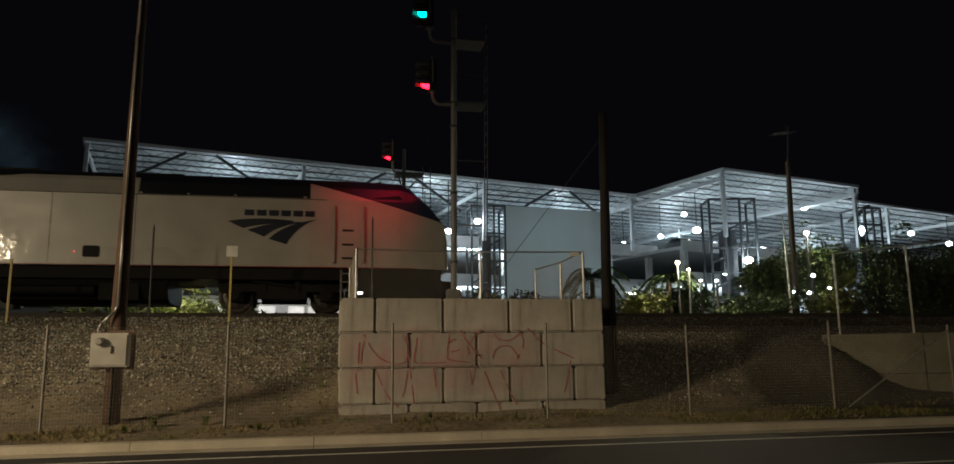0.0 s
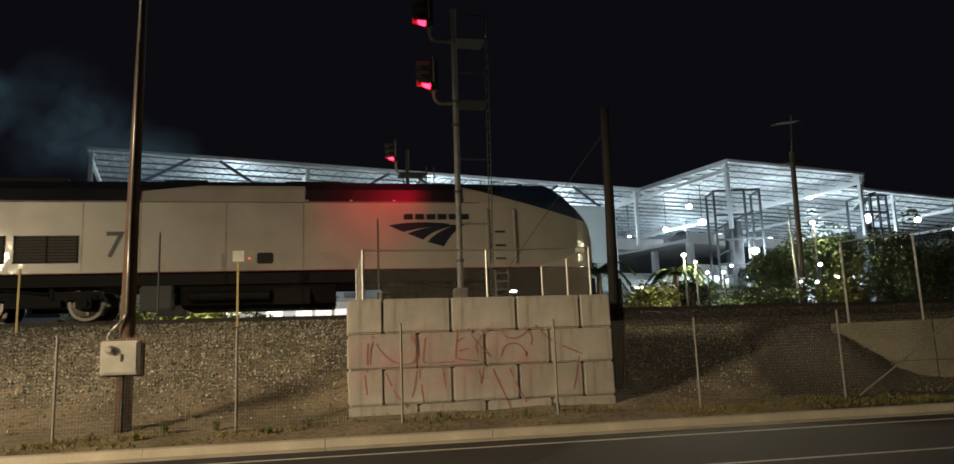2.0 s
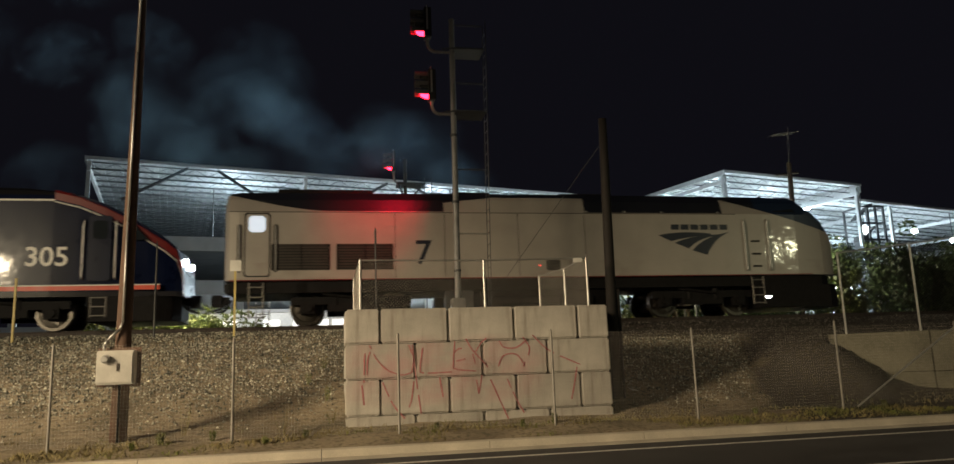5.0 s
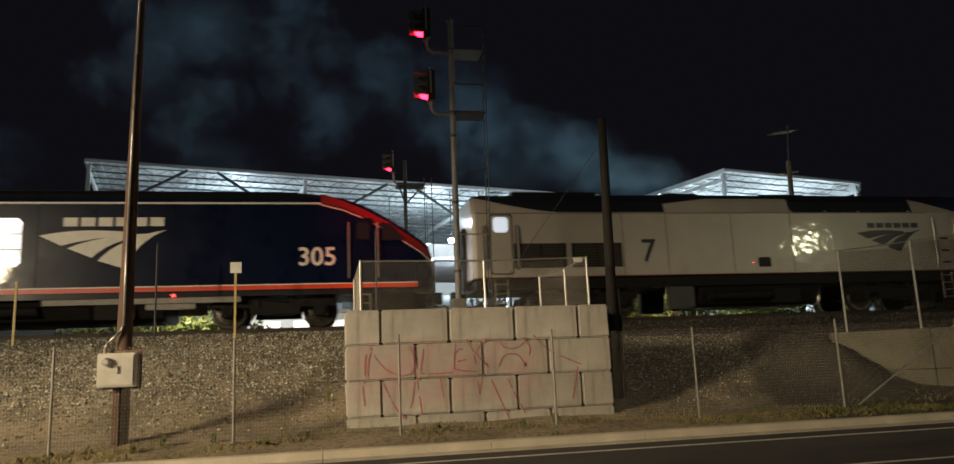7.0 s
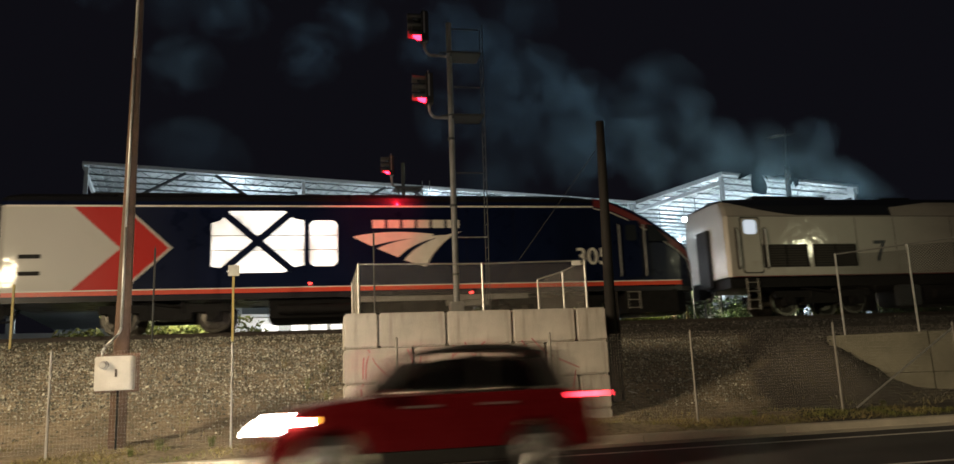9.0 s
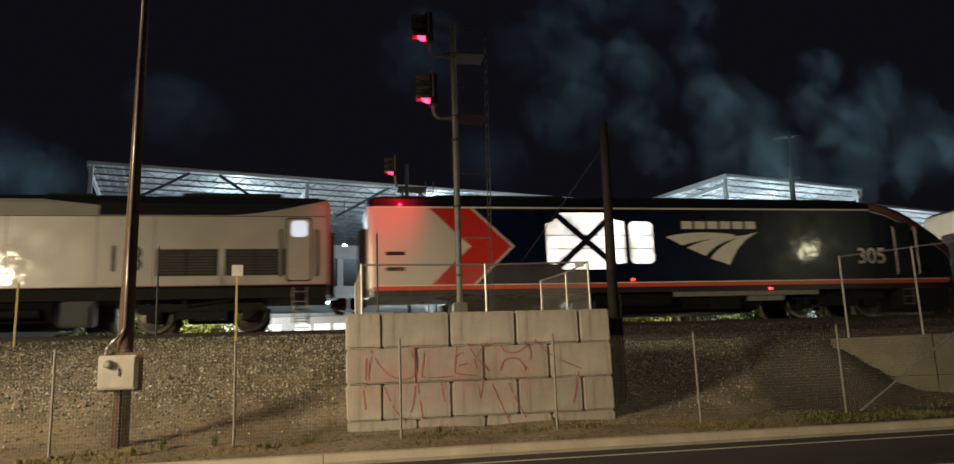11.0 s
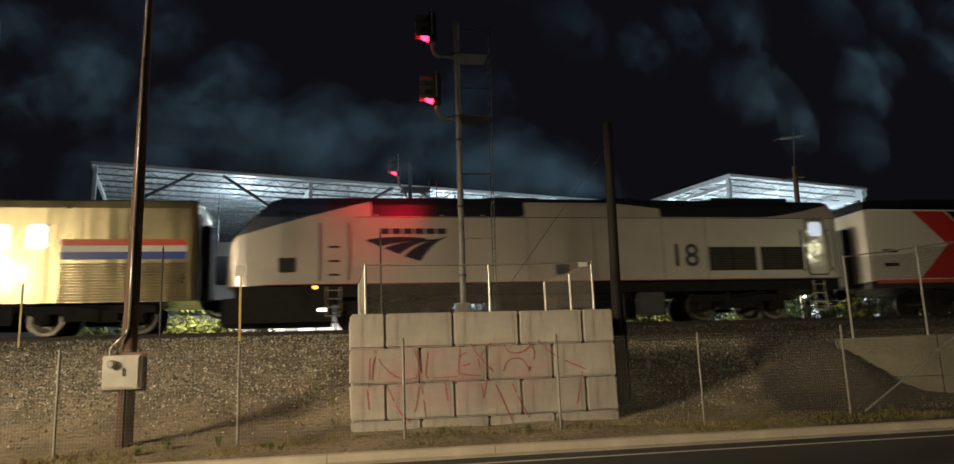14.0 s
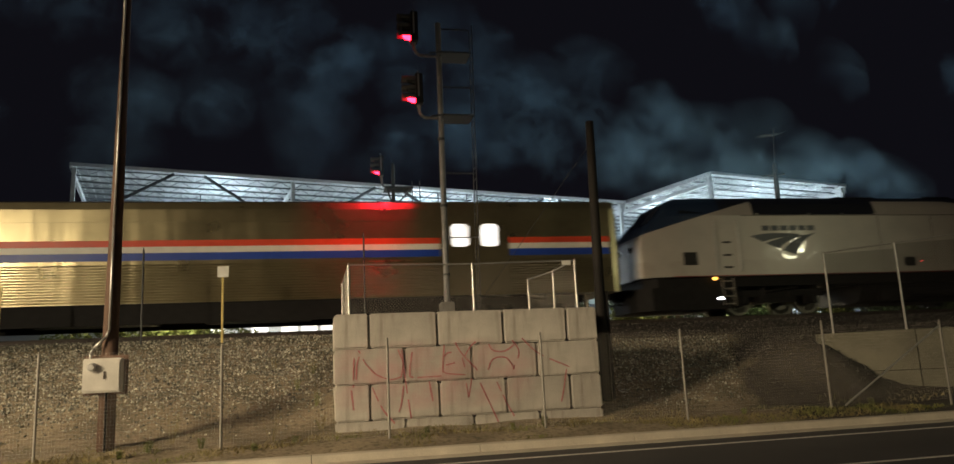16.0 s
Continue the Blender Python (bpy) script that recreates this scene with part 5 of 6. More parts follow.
def canopy(at, length, depth, z, columns, base, label, rise=0.0, braced=False):
    c = group_of("solar_canopy", label, "canopy", "solar canopies", at=at)
    deck = M()
    n = int(length / 0.9)
    prof = []
    for i in range(n):
        u = length * i / n
        w = length / n
        prof += [(u, z), (u + w * 0.45, z), (u + w * 0.5, z + 0.12), (u + w * 0.95, z + 0.12)]
    prof.append((length, z))
    deck.loft([[(u, v, zz + rise * v) for u, zz in prof] for v in (0, depth)], cap=False, close=False)
    deck.loft([[(u, v, zz + 0.14 + rise * v) for u, zz in ((0, z), (length, z))] for v in (0, depth)], cap=False, close=False)
    part("roof_deck", deck, ROOFDECK, c)
    part("fascia", M().box((-0.1, -0.15, z - 0.22), (length + 0.1, 0.0, z + 0.12)), STEELWORK, c)
    for u, drop in ((0, 0.42), (length, 1.05)):
        part("fascia", M().loft([[(u + a, v, zz + rise * v) for a, zz in ((-0.1, z - drop), (0.1, z - drop), (0.1, z + 0.12), (-0.1, z + 0.12))] for v in (0, depth)]), STEELWORK, c)
    v = 1.6
    while v < depth:
        j = M().box((0, v - 0.06, z - 0.12 + rise * v), (length, v + 0.06, z - 0.02 + rise * v)).box((0, v - 0.05, z - 0.85 + rise * v), (length, v + 0.05, z - 0.77 + rise * v))
        k = int(length / 1.3)
        for i in range(k):
            u0, u1 = length * i / k, length * (i + 1) / k
            a, b = (z - 0.8, z - 0.1) if i % 2 else (z - 0.1, z - 0.8)
            j.rod((u0, v, a + rise * v), (u1, v, b + rise * v), 0.028, None, 4)
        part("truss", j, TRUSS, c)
        v += 2.7
    for u in columns:
        part("girder", M().box((u - 0.14, 0.1, z - 1.35), (u + 0.14, depth, z - 0.88)), STEELWORK, c)
        for v in (0.3, depth * 0.5):
            part("column", M().box((u - 0.2, v, base), (u + 0.2, v + 0.4, z - 0.3)), STEELWORK, c)
        for s in (-1, 1):
            if braced and 0 <= u + s * 9 <= length + 1:
                part("knee_brace", M().rod((u + s * 9.5, 0.3, z - 0.3), (u + s * 3.2, 0.3, z - 4.2), 0.17, None, 6), DARKSTEEL, c)
    return c


canopy(pose(-24.1, 81.7, 0.69, 0, 1.10, 10.2), 66, 60, 23.5, (0.3, 22.3, 44.4, 65.7), 16, "long solar canopy with steel trusses on the garage roof", braced=True)
canopy(pose(47.45, 81.5, 0, 0, 0, 14.1), 23.8, 70, 23.83, (0.3, 23.5), 15.6, "raised solar canopy over the garage wing", rise=0.01)
canopy(pose(71.5, 92.8, 0, 0, 0, 16.2), 72, 64, 23.3, (11.5, 30, 50, 71), 15.6, "solar canopy farther along the garage")

# low white building beyond the track, its windows lit
low = group_of("low_building", "low white building with lit windows beyond the track", "building")
part("wall", M().box((-14, 61.5, 2.3), (5.2, 68, 6.3)), SIGNWHITE, low)
part("roof", M().box((-14.3, 61.2, 6.3), (5.5, 68.3, 6.55)), PRECAST, low)
for x in (-7.6, -4.4, -2.2, -0.7, 0.8, 2.6):
    part("window", M().box((x, 61.42, 5.0), (x + 1.2, 61.49, 5.7)), WIN_LIT, low, "lit window")
# added fill without a fixture, brightens the white wall
lamp("yard_light", "POINT", (-4.0, 56.0, 6.8), 900, (0.95, 0.98, 1.0), 0.2)

# ribbed screen wall
sw = group_of("screen_wall", "grey-green ribbed metal screen wall on the garage", "wall", at=pose(22.6, 90.2, 0, 0, 0, 8.2))
part("sheet", M().box((0, 0.06, 9.2), (14.8, 0.3, 20.3)), SCREEN, sw)
rib = M().box((0, 0, 0), (14.8, 0.07, 0.20)).mesh("rib", SCREEN)
for i in range(36):
    o = new("rib", rib)
    o.parent, o.location = sw, (0, -0.012, 9.2 + i * 0.308)


def stair_tower(x, y, w, z0, z1, turn):
    t = group_of("stair_tower", "dark steel and glass stair tower on the garage", "stair tower", "stair towers", at=pose(x, y, 0, 0, 0, turn))
    n = 4
    for u in (0, w / 3, 2 * w / 3, w):
        part("mullion", M().box((u - 0.12, -0.12, z0), (u + 0.12, 0.12, z1)), DARKSTEEL, t)
    for i in range(n + 1):
        z = z0 + (z1 - z0) * i / n
        part("transom", M().box((-0.12, -0.13, z - 0.12), (w + 0.12, 0.13, z + 0.12)), DARKSTEEL, t)
    for u in (0, w):
        part("side_post", M().box((u - 0.12, 3.0, z0), (u + 0.12, 3.24, z1)), DARKSTEEL, t)
        part("top_beam", M().box((u - 0.12, 0, z1 - 0.24), (u + 0.12, 3.1, z1)), DARKSTEEL, t)
    for i in range(3):
        za = z0 + 1 + i * 3.2
        part("stair_flight", M().loft([[(0.4, v, za), (w - 0.4, v, za + 2.2), (w - 0.4, v, za + 2.45), (0.4, v, za + 0.25)] for v in (1.2, 2.4)]), DARKSTEEL, t)
    part("core", M().box((w * 0.36, 1.3, z0 - 6), (w * 0.64, 3.4, z1 - 3.6)), DARKSTEEL, t)


stair_tower(18.3, 90.3, 4.2, 6.5, 20.2, 0)
stair_tower(46.8, 84.2, 5.6, 8.5, 20.6, -12)
stair_tower(70.5, 88.0, 3.6, 12.0, 21.0, 0)


def hung_lamp(p, r, top, mat=None):
    l = group_of("parking_lamp", "glaring cool-white parking lamp" if mat is None else "warm parking lamp on a pole", "lamp", "parking lamps")
    x, y, z = p
    s = M()
    s.loft([[(x + r * math.sin(t) * math.cos(a), y + r * math.sin(t) * math.sin(a), z + r * 0.8 * math.cos(t)) for a in [i * math.tau / 18 for i in range(18)]] for t in (0.12, 0.4, 0.7, 1.0, 1.3, 1.6, 1.9, 2.2, 2.5, 2.8, 3.05)])
    part("bulb", s, mat or LED, l, "glowing lamp head")
    part("stem", M().rod((x, y, z), (x, y, top), 0.06), DARKSTEEL, l)


for u, v, z in ((5, 5.5, 17.6), (13, 7, 17.0), (20, 6, 18.0), (28, 6.5, 17.2), (33.5, 5, 17.9), (39, 7, 17.2)):
    LAMPS.append((tuple(G @ Vector((u, v, z))), 0.5, 23, None))
for p, r, top, mat in LAMPS:
    hung_lamp(p, r * 0.70, top, mat)

# parked cars on the deck edge
DARKCAR = Mat("dark_car_paint", (0.03, 0.032, 0.035), 0.3, 0.3, 0.2, 3.0)


def parked_car(at):
    c = group_of("parked_car", "dark parked car on the garage deck", "car", "parked cars", at=at)
    prof = [(-2.2, 0.35), (-2.25, 0.85), (-2.0, 1.02), (-1.5, 1.06), (-0.9, 1.5), (0.6, 1.55), (1.4, 1.1), (2.1, 0.95), (2.25, 0.7), (2.2, 0.35)]
    part("body", M().prism(prof, -0.88, 0.88), DARKCAR, c, bevel=0.05)
    for s in (-1, 1):
        part("side_window", M().prism([(-1.25, 1.1), (-0.82, 1.44), (0.5, 1.47), (1.05, 1.12)], s * 0.89 - 0.005, s * 0.89 + 0.005), GLASS, c)
        for x in (-1.35, 1.4):
            part("wheel", M().rod((x, s * 0.7, 0.33), (x, s * 0.9, 0.33), 0.33, None, 16), RUBBER, c)
    return c


for i in range(9):
    parked_car(G @ pose(45 + i * 2.9, 7.0, 16.0, 0, 0, 84 + 6 * (i % 3)))
for i in range(7):
    parked_car(pose(47, 86, 0, 0, 0, 20) @ pose(3 + i * 3.1, 7.0, 15.6, 0, 0, 90 + 5 * (i % 2)))


# ---- plants behind the track ----
def leaves(m, c, rad, n, size, seed):
    r = random.Random(seed)
    clumps = [(Vector((r.gauss(0, 0.45), r.gauss(0, 0.45), r.gauss(0, 0.42))), r.uniform(0.25, 0.5)) for _ in range(max(6, n // 60))]
    for _ in range(n):
        p, cr = r.choice(clumps)
        q = p + Vector((r.gauss(0, 1), r.gauss(0, 1), r.gauss(0, 1))).normalized() * cr * r.uniform(0.6, 1.05)
        o = Vector((c[0] + q.x * rad[0], c[1] + q.y * rad[1], max(2.3, c[2] + q.z * rad[2])))
        a = Vector((r.gauss(0, 1), r.gauss(0, 1), r.gauss(0, 0.6))).normalized() * size * r.uniform(0.6, 1.3)
        b = a.cross(Vector((r.gauss(0, 1), r.gauss(0, 1), r.gauss(0, 1)))).normalized() * size * 0.38
        m.poly([o - a, o + b, o + a, o - b])


def bush(name, c, rad, n, size, seed, mat, label, trunk=False):
    g = group_of(name, label, "tree" if trunk else "bush", "plants behind the track")
    m = M()
    leaves(m, c, rad, n, size, seed)
    me = bpy.data.meshes.new("crown")
    me.from_pydata(m.v, [], m.f)
    me.materials.append(mat.m)
    o = tagged(new("crown", me), kind="stuff")
    o.parent = g
    t = M()
    r = random.Random(seed)
    base = Vector((c[0], c[1], 2.2))
    t.rod(base, (c[0], c[1], c[2]), 0.16 if trunk else 0.06, 0.07 if trunk else 0.03)
    for _ in range(7 if trunk else 4):
        k = r.uniform(0.4, 1.0)
        s = base.lerp(Vector(c), k)
        t.rod(s, Vector(c) + Vector((r.gauss(0, 0.5) * rad[0], r.gauss(0, 0.5) * rad[1], r.uniform(-0.1, 0.5) * rad[2])), 0.05, 0.015, 5)
    part("trunk", t, BARK, g)


def palm(x, y, h, seed, n=16, length=1.7):
    g = group_of("palm", "small palm with drooping fronds behind the track", "palm", "plants behind the track")
    r = random.Random(seed)
    part("trunk", M().rod((x, y, 2.2), (x, y, h), 0.16, 0.11, 10), BARK, g)
    for i in range(n):
        a = i * math.tau / n + r.uniform(-0.15, 0.15)
        up = r.uniform(0.1, 1.1)
        f = M()
        pts = []
        for k in range(8):
            t = k / 7
            pts.append(Vector((x + math.cos(a) * length * t, y + math.sin(a) * length * t, h + length * (up * t - 1.25 * t * t))))
        f.tube([tuple(p) for p in pts], 0.014, 4)
        for k in range(1, 8):
            for j in range(5):
                c = pts[k - 1].lerp(pts[k], j / 5)
                w = r.uniform(0.34, 0.46) * (1 - abs(k / 7 - 0.45))
                for s in (-1, 1):
                    side = Vector((-math.sin(a), math.cos(a), 0)) * s
                    e = c + side * w + Vector((math.cos(a) * 0.12, math.sin(a) * 0.16, r.uniform(-0.26, -0.05)))
                    f.poly([c, c + Vector((math.cos(a) * 0.07, math.sin(a) * 0.07, 0.01)), e])
        part("frond", f, LEAF, g)


for args in PLANTS:
    bush(*args)



palm(12.7, 34.1, 5.35, 3, 22)
palm(16.2, 33.3, 5.1, 8, 18, 1.6)
palm(17.0, 33.6, 4.5, 9, 12, 1.5)
# ---- red car ----
CARRED = Mat("red_car_paint", (0.11, 0.004, 0.006), 0.28, 0.2, 0.12, 2.0)
CAR_HEAD = glow("car_headlight", (1.0, 0.90, 0.74), 420)
CAR_TAIL = glow("car_taillight", (1.0, 0.03, 0.05), 14)
CAR_AMBER = glow("car_side_marker", (1.0, 0.35, 0.05), 8)
CAR_GLASS = bpy.data.materials.new("tinted_glass")
CAR_GLASS.use_nodes = True
_cg = CAR_GLASS.node_tree
_ga, _gb, _gm = _cg.nodes.new("ShaderNodeBsdfTransparent"), _cg.nodes.new("ShaderNodeBsdfGlossy"), _cg.nodes.new("ShaderNodeMixShader")
_ga.inputs[0].default_value = (0.30, 0.31, 0.30, 1)
_gb.inputs["Roughness"].default_value = 0.05
_gm.inputs[0].default_value = 0.06
_cg.links.new(_ga.outputs[0], _gm.inputs[1])
_cg.links.new(_gb.outputs[0], _gm.inputs[2])
_cg.links.new(_gm.outputs[0], _cg.nodes["Material Output"].inputs[0])
CAR_WHEELS = []


def red_car():
    """An SUV with its nose towards +x, 4.6 m long."""
    c = group_of("car", "red SUV with lit headlights driving along the road", "car")
    low = [(-2.28, 0.42), (-2.30, 0.80), (-2.24, 1.02), (-1.9, 1.08), (0.95, 1.06), (1.75, 0.98), (2.12, 0.86), (2.28, 0.66), (2.28, 0.36), (1.95, 0.30)]
    for x0 in (1.38, -1.42):
        arch = [(x0 + 0.40 * math.cos(a), 0.33 + 0.40 * math.sin(a)) for a in [math.radians(q) for q in (10, 40, 70, 90, 110, 140, 170)]]
        low += arch
    low += [(-1.95, 0.30)]
    bm = M()
    st = [(-0.92, 0.0), (-0.94, 0.03), (0.94, 0.03), (0.92, 0.0)]
    bm.prism(low, -0.92, 0.92)
    part("body", bm, CARRED, c, bevel=0.03)
    cab = [(-2.05, 1.05), (-1.75, 1.55), (-1.35, 1.64), (-0.4, 1.67), (0.25, 1.58), (1.05, 1.06)]
    roof = [(-1.78, 1.52), (-1.62, 1.60), (-1.3, 1.645), (-0.4, 1.67), (0.22, 1.60), (0.40, 1.50), (0.36, 1.48), (0.2, 1.54), (-0.4, 1.61), (-1.3, 1.58), (-1.6, 1.53), (-1.75, 1.47)]
    part("roof", M().prism(roof, -0.72, 0.72), BLACKPLATE, c, "dark roof", bevel=0.015)
    for s in (-1, 1):
        for b0, b1, t0, t1 in ((0.80, 1.02, 0.20, 0.36), (-0.74, -0.60, -0.76, -0.66), (-2.06, -1.62, -1.76, -1.45)):
            q = [(b0, 1.0), (b1, 1.0), (t1, 1.56), (t0, 1.56)]
            m = M()
            for d in (0.0, -0.05):
                m.v += [(x, s * (0.88 - 0.24 * (z - 1.0) + d), z) for x, z in q]
            m.f += [(0, 1, 2, 3), (7, 6, 5, 4), (0, 4, 5, 1), (1, 5, 6, 2), (2, 6, 7, 3), (3, 7, 4, 0)]
            part("pillar", m, BLACKPLATE, c)
    for x in (-1.35, -0.1):
        for y in (-0.4, 0.4):
            part("seat", M().loft([[(x - 0.12, y - 0.22, 0.9), (x + 0.05, y - 0.22, 0.9), (x - 0.08, y - 0.16, 1.38), (x - 0.18, y - 0.16, 1.38)], [(x - 0.12, y + 0.22, 0.9), (x + 0.05, y + 0.22, 0.9), (x - 0.08, y + 0.16, 1.38), (x - 0.18, y + 0.16, 1.38)]]), BLACKPLATE, c)
    for s in (-1, 1):
        for pts in ([(-1.62, 1.12), (-1.45, 1.46), (-0.75, 1.52), (-0.72, 1.12)], [(-0.64, 1.12), (-0.66, 1.53), (0.12, 1.47), (0.72, 1.12)]):
            m = M()
            for d in (0.012, -0.01):
                m.v += [(x, s * (0.86 - 0.22 * (z - 1.05) + d), z) for x, z in pts]
            m.f += [(0, 1, 2, 3), (7, 6, 5, 4), (0, 4, 5, 1), (1, 5, 6, 2), (2, 6, 7, 3), (3, 7, 4, 0)]
            part("side_window", m, CAR_GLASS, c)
        part("headlight", M().loft([[(x, s * y, z) for x, z in ((2.10, 0.76), (2.29, 0.68), (2.28, 0.76), (2.12, 0.87))] for y in (0.55, 0.90)]), CAR_HEAD, c, "bright headlight")
        part("headlight", M().box((1.80, s * 0.925 - 0.008, 0.78), (2.14, s * 0.925 + 0.008, 0.87)), CAR_HEAD, c)
        part("side_marker", M().box((1.70, s * 0.925 - 0.01, 0.80), (1.80, s * 0.925 + 0.01, 0.88)), CAR_AMBER, c)
        part("taillight", M().box((-2.31, min(s * 0.45, s * 0.94), 0.96), (-2.02, max(s * 0.45, s * 0.94), 1.02)), CAR_TAIL, c, "red taillight")
        part("mirror", M().box((0.62, s * 0.92, 1.02), (0.82, s * 1.08, 1.16)), CARRED, c, bevel=0.03)
        part("sill", M().box((-1.0, s * 0.90, 0.26), (0.95, s * 0.95, 0.42)), BLACKPLATE, c, bevel=0.01)
        for x in (-0.95, 0.1):
            part("door_handle", M().box((x, s * 0.925, 0.92), (x + 0.2, s * 0.95, 0.95)), GALV, c)
        for x in (1.38, -1.42):
            w = M().rod((0, s * 0.10, 0), (0, s * -0.12, 0), 0.36, None, 24)
            o = part("wheel", w, RUBBER, c, at=pose(x, s * 0.80, 0.36))
            rim = M()
            for k in range(5):
                a = math.tau * k / 5
                rim.rod((0, s * 0.11, 0), (0.22 * math.cos(a), s * 0.115, 0.22 * math.sin(a)), 0.035, None, 5)
            ro = [[(rr * math.cos(i * math.tau / 20), s * d, rr * math.sin(i * math.tau / 20)) for i in range(20)] for d, rr in ((0.101, 0.24), (0.115, 0.23), (0.115, 0.20), (0.101, 0.20))]
            rim.loft(ro, cap=False)
            part("rim", rim, GALV, o, "alloy rim")
            CAR_WHEELS.append((o, x, s * 0.80))
    part("bumper", M().box((2.2, -0.85, 0.34), (2.33, 0.85, 0.54)), BLACKPLATE, c, bevel=0.03)
    part("grille", M().box((2.24, -0.5, 0.60), (2.30, 0.5, 0.78)), BLACKPLATE, c)
    part("rear_bumper", M().box((-2.36, -0.88, 0.36), (-2.25, 0.88, 0.60)), BLACKPLATE, c, bevel=0.03)
    for o in c.children:
        if not o.name.startswith("wheel"):
            o.data.transform(Matrix.Diagonal((1, 1, 1.1, 1)))
    return c


car = red_car()

# ---- exhaust smoke: soft drifting wisps ----


def smoke_material(name, size, alpha, grain, hard, lo, hi):
    """Thin lit vapour on a curved sheet of the given size, densest in its middle."""
    sm = Mat(name, (0.30, 0.52, 0.60), 1.0, 0, 0.0)
    t = sm.t
    dif, trl, add, mix, tra = (sm.n(k) for k in ("ShaderNodeBsdfDiffuse", "ShaderNodeBsdfTranslucent", "ShaderNodeAddShader", "ShaderNodeMixShader", "ShaderNodeBsdfTransparent"))
    for k, nd in enumerate((dif, trl)):
        nd.inputs["Color"].default_value = (0.14, 0.275, 0.43, 1)
        t.links.new(nd.outputs[0], add.inputs[k])
    o = sm.xyz()
    nz = sm.n("ShaderNodeTexNoise")
    nz.noise_dimensions = "4D"
    nz.inputs["Roughness"].default_value = 0.62
    nz.inputs["Distortion"].default_value = 0.6
    nz.inputs["Scale"].default_value, nz.inputs["Detail"].default_value = grain, 7
    t.links.new(sm.co, nz.inputs["Vector"])
    t.links.new(sm.math("MULTIPLY", sm.n("ShaderNodeObjectInfo").outputs["Random"], 40.0), nz.inputs["W"])
    r2 = sm.math("ADD", sm.math("POWER", sm.math("DIVIDE", o[0], 1.75 * size), 2.0), sm.math("POWER", sm.math("DIVIDE", o[2], 1.42 * size), 2.0))
    # the rim is eaten into by the turbulence
    rim = sm.math("SUBTRACT", sm.math("SUBTRACT", 1.0, sm.math("POWER", r2, 0.5)), sm.math("MULTIPLY", sm.math("SUBTRACT", nz.outputs[0], 0.5), -0.9))
    body = sm.math("MULTIPLY", sm.ramp(rim, 0.10, 0.10 + hard), sm.ramp(r2, 0.98, 0.55))
    t.links.new(sm.math("MULTIPLY", sm.math("MULTIPLY", body, sm.ramp(nz.outputs[0], lo, hi)), alpha), mix.inputs[0])
    t.links.new(tra.outputs[0], mix.inputs[1])
    t.links.new(add.outputs[0], mix.inputs[2])
    t.links.new(mix.outputs[0], t.nodes["Material Output"].inputs[0])
    return sm


THIN_SMOKE = smoke_material("thin_smoke", 1.15, 0.21, 0.7, 1.1, 0.26, 0.86)
DENSE_SMOKE = smoke_material("dense_smoke", 0.88, 0.30, 1.1, 1.25, 0.30, 0.74)
PUFFS = []


def puff_mesh(seed, size, material):
    m = M()
    rows = []
    for j in range(11):
        v = -1 + 2 * j / 10
        row = []
        for i in range(13):
            u = -1 + 2 * i / 12
            k = 0.42 * (u * u + v * v) - 0.3 + 0.18 * noise.noise((u * 1.6 + seed, v * 1.6, seed * 2.3))
            row.append((u * math.sqrt(1 - v * v / 2) * 1.75 * size, k * size, v * math.sqrt(1 - u * u / 2) * 1.42 * size))
        rows.append(row)
    m.loft(rows, cap=False, close=False)
    return m.mesh("smoke_wisp", material, 0, True)


WIDE_PUFFS = [puff_mesh(i * 1.7, 1.15, THIN_SMOKE) for i in range(6)]
SMALL_PUFFS = [puff_mesh(i * 2.1 + 9, 0.88, DENSE_SMOKE) for i in range(6)]


def add_smoke(offset, t0, t1, step, seed, shapes, spread):
    """Wisps that leave the stack of a locomotive one after another. They ride inside it until then."""
    r = random.Random(seed)
    cloud = group_of("exhaust_smoke", "blue-grey diesel exhaust smoke drifting over the train", "smoke", "exhaust smoke")
    t = t0
    while t < t1:
        o = new("smoke_wisp", shapes[r.randrange(6)])
        o.visible_shadow = False
        o.parent = cloud
        rise = 0.55 if shapes is SMALL_PUFFS else 0.32
        PUFFS.append((o, offset, t, r.uniform(0.25, 1.15), r.gauss(0, 0.45) * spread, r.gauss(0, 0.35), r.uniform(-40, 40), r.gauss(0, 0.28) * spread, rise))
        v = 2.3 + 0.34 * max(0.0, t)
        t += step / v * r.uniform(0.8, 1.2)


add_smoke(-12.25, -2.6, 10.8, 1.5, 5, WIDE_PUFFS, 1.0)
add_smoke(-12.25, -1.6, 10.8, 0.60, 15, SMALL_PUFFS, 0.7)
add_smoke(-52.15, 8.6, 15.9, 1.6, 6, WIDE_PUFFS, 1.0)
add_smoke(-52.15, 9.2, 15.9, 0.58, 16, SMALL_PUFFS, 0.7)

# ---- motion ----


def train_rows(offset, turn=0):
    return [(t, pose(s + offset, TRACK_Y, RAIL_Z, 0, 0, turn)) for t, s in TRAIN_S]


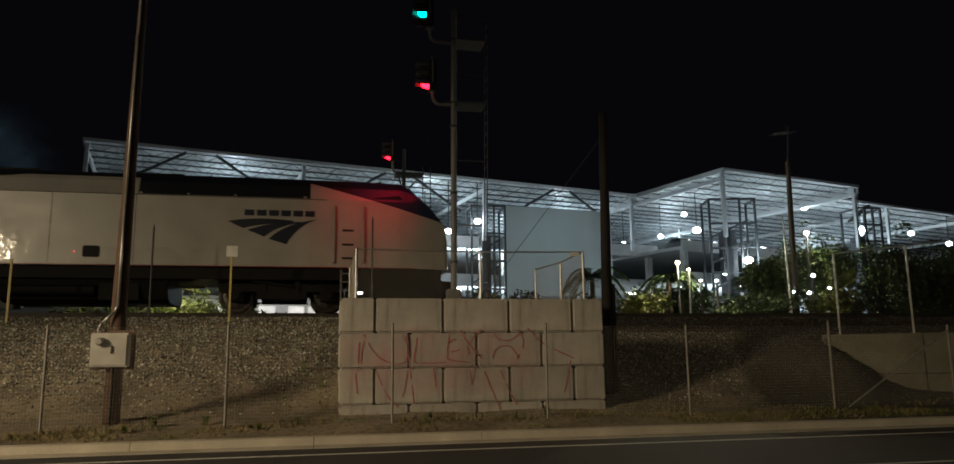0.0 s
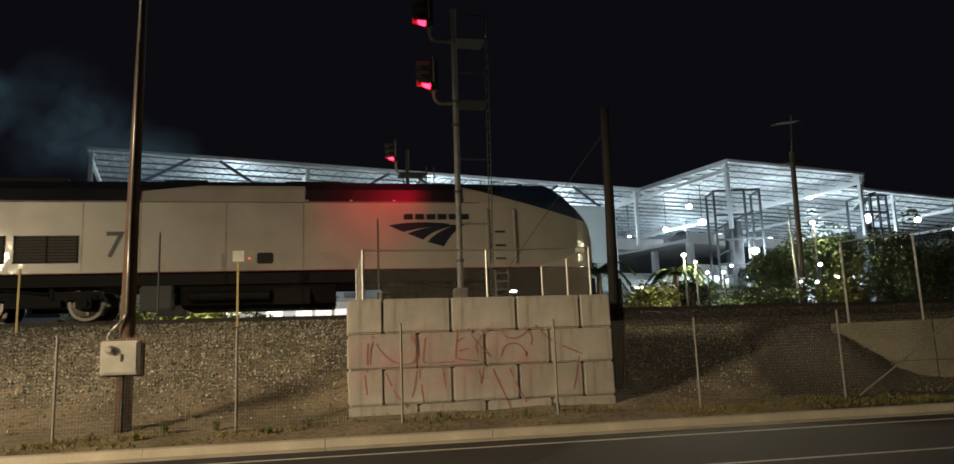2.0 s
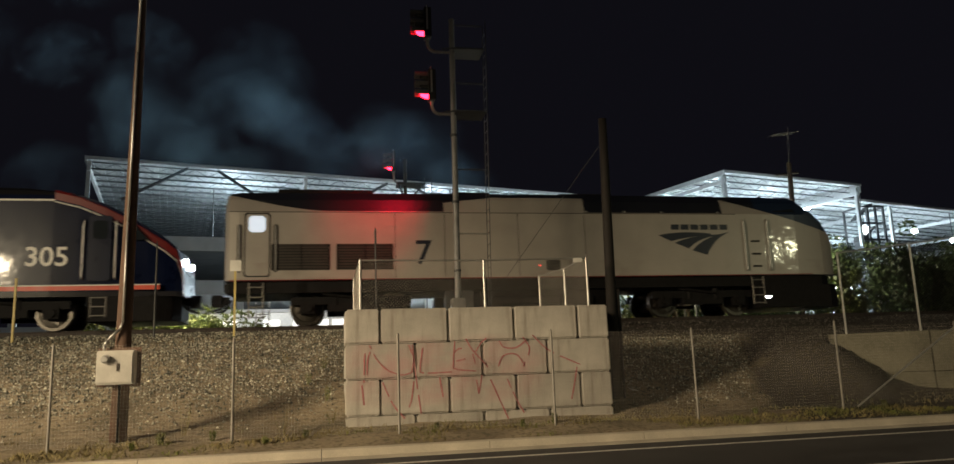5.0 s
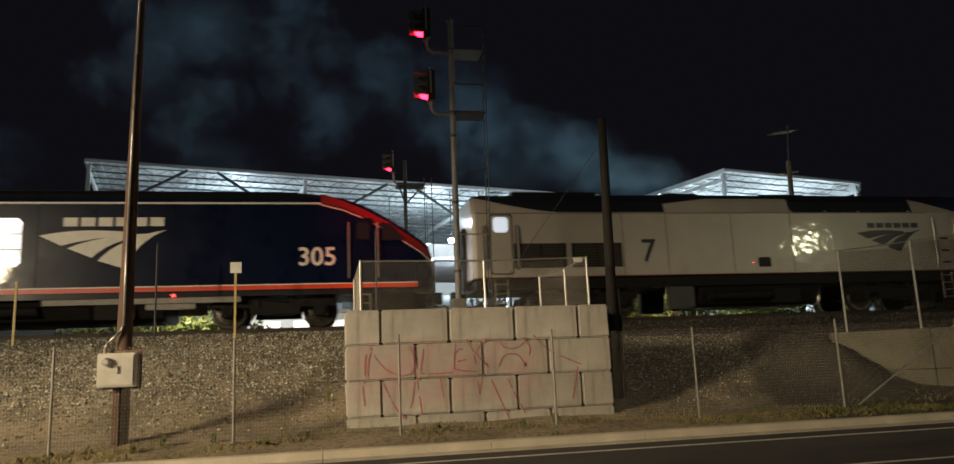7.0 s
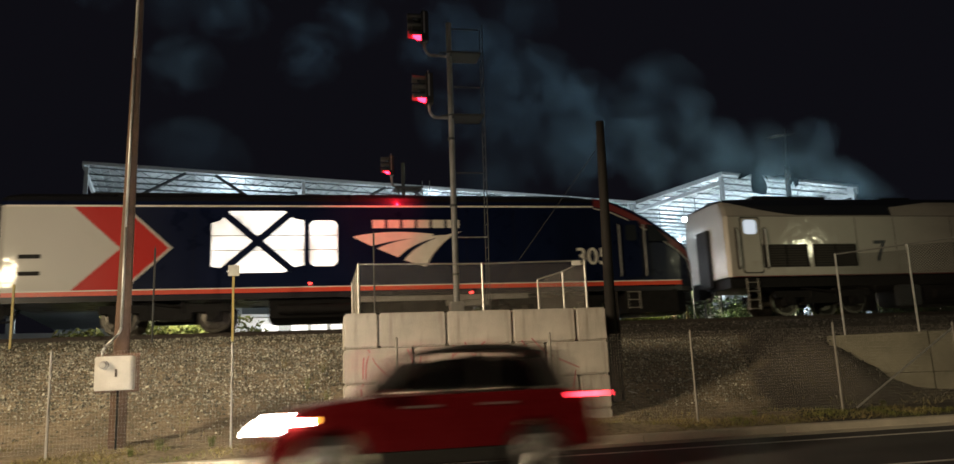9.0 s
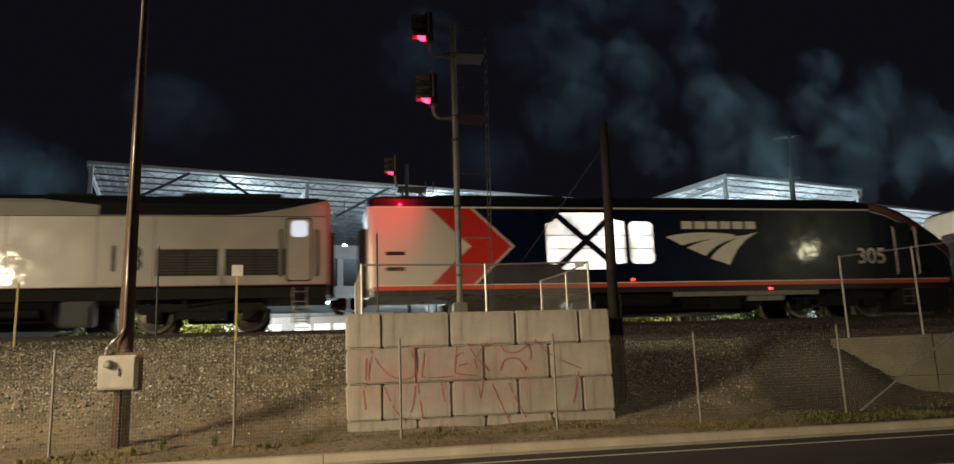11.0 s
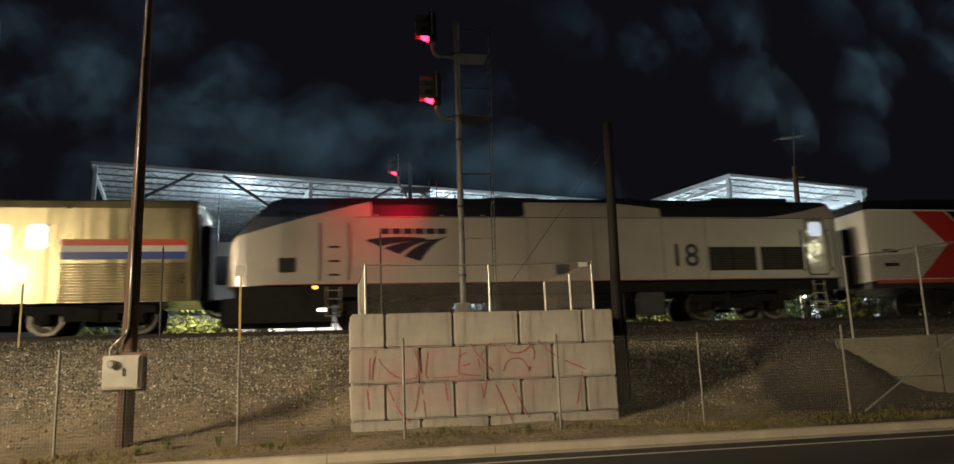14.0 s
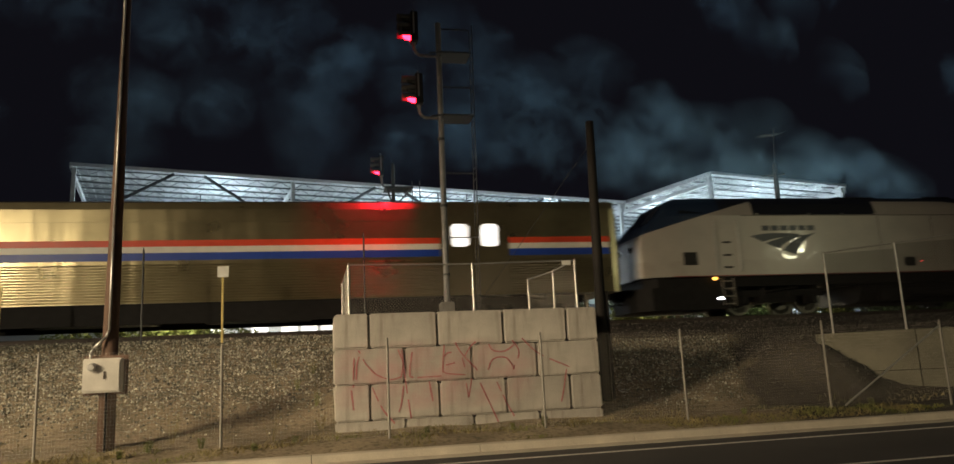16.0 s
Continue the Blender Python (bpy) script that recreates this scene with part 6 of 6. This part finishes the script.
def motions():
    walk(loco_a, train_rows(0.0))
    walk(loco_b, train_rows(-21.35))
    walk(loco_c, train_rows(-64.4, 180))
    walk(coach, train_rows(-66.15))
    ts = [p[0] for p in TRAIN_S]
    ss = [p[1] for p in TRAIN_S]
    times = [i / 10 for i in range(161)]
    roll = np.interp(times, ts, ss)
    for o, x, r in WHEELS:
        back = -1 if o.parent is loco_c else 1
        rows = []
        for t, s in zip(times, roll):
            rows.append((t, pose(x, 0, r, 0, back * math.degrees((s - ss[0]) / r), 0)))
        walk(o, rows)
    # the red car passes once
    walk(car, [(t, pose(CAR_X + CAR_V * (t - 9.0), 11.3, 0, 0, 0, 180)) for t in (0.0, 4.0, 8.0, 8.5, 9.0, 9.5, 10.0, 13.0, 16.0)])
    spin = [(0.0, 0.0)] + [(8.2 + i / 30, 80.0 * i) for i in range(46)] + [(16.0, 80.0 * 45)]
    for o, x, y in CAR_WHEELS:
        walk(o, [(t, pose(x, y, 0.36, 0, a, 0)) for t, a in spin])
    # the added cap on the upper signal head moves from red to green lens
    low, high = pose(2.845, MY, 11.14), pose(2.845, MY, 11.41)
    walk(shutter, [(0.0, low), (1.53, low), (1.6, high), (16.0, high)])

    def stack(t, off):
        s = float(np.interp(t, ts, ss)) if t >= 0 else ss[0] + 2.1 * t
        return s + off
    for o, off, te, lift, dx, dy, turn, dz, rise in PUFFS:
        rows = []

        def free(t):
            a = t - te
            h = lift * (3.0 * (1 - math.exp(-a / 0.9)) + 0.45 * a + rise * max(0.0, a - 1.7) ** 2) + dz * a
            k = min(1.0, a / 0.8)
            return pose(stack(te, off) + dx * a, TRACK_Y + dy * 2.2 * k, RAIL_Z + 4.4 + h, 0, turn * k, 15 * max(0.0, min(1.0, (a - 1.2) / 5.0)))
        inside = [t for t in ts if t < te - 0.05]
        for t in inside:
            rows.append((t, pose(stack(t, off), TRACK_Y, RAIL_Z + 2.55)))
        if te > 0:
            rows.append((te, pose(stack(te, off), TRACK_Y, RAIL_Z + 2.55)))
        for a in (0.0, 0.12, 0.25, 0.45, 0.7, 1.0, 1.4, 2.0, 2.8, 4.0, 6.0, 9.0, 13.0):
            t = te + a
            if t > (te + 0.05 if te > 0 else 0.05) and t < 15.95:
                rows.append((t, free(t)))
        if te <= 0:
            rows.insert(0, (0.0, free(0.0)))
        rows.append((16.0, free(16.0)))
        walk(o, rows)


motions()
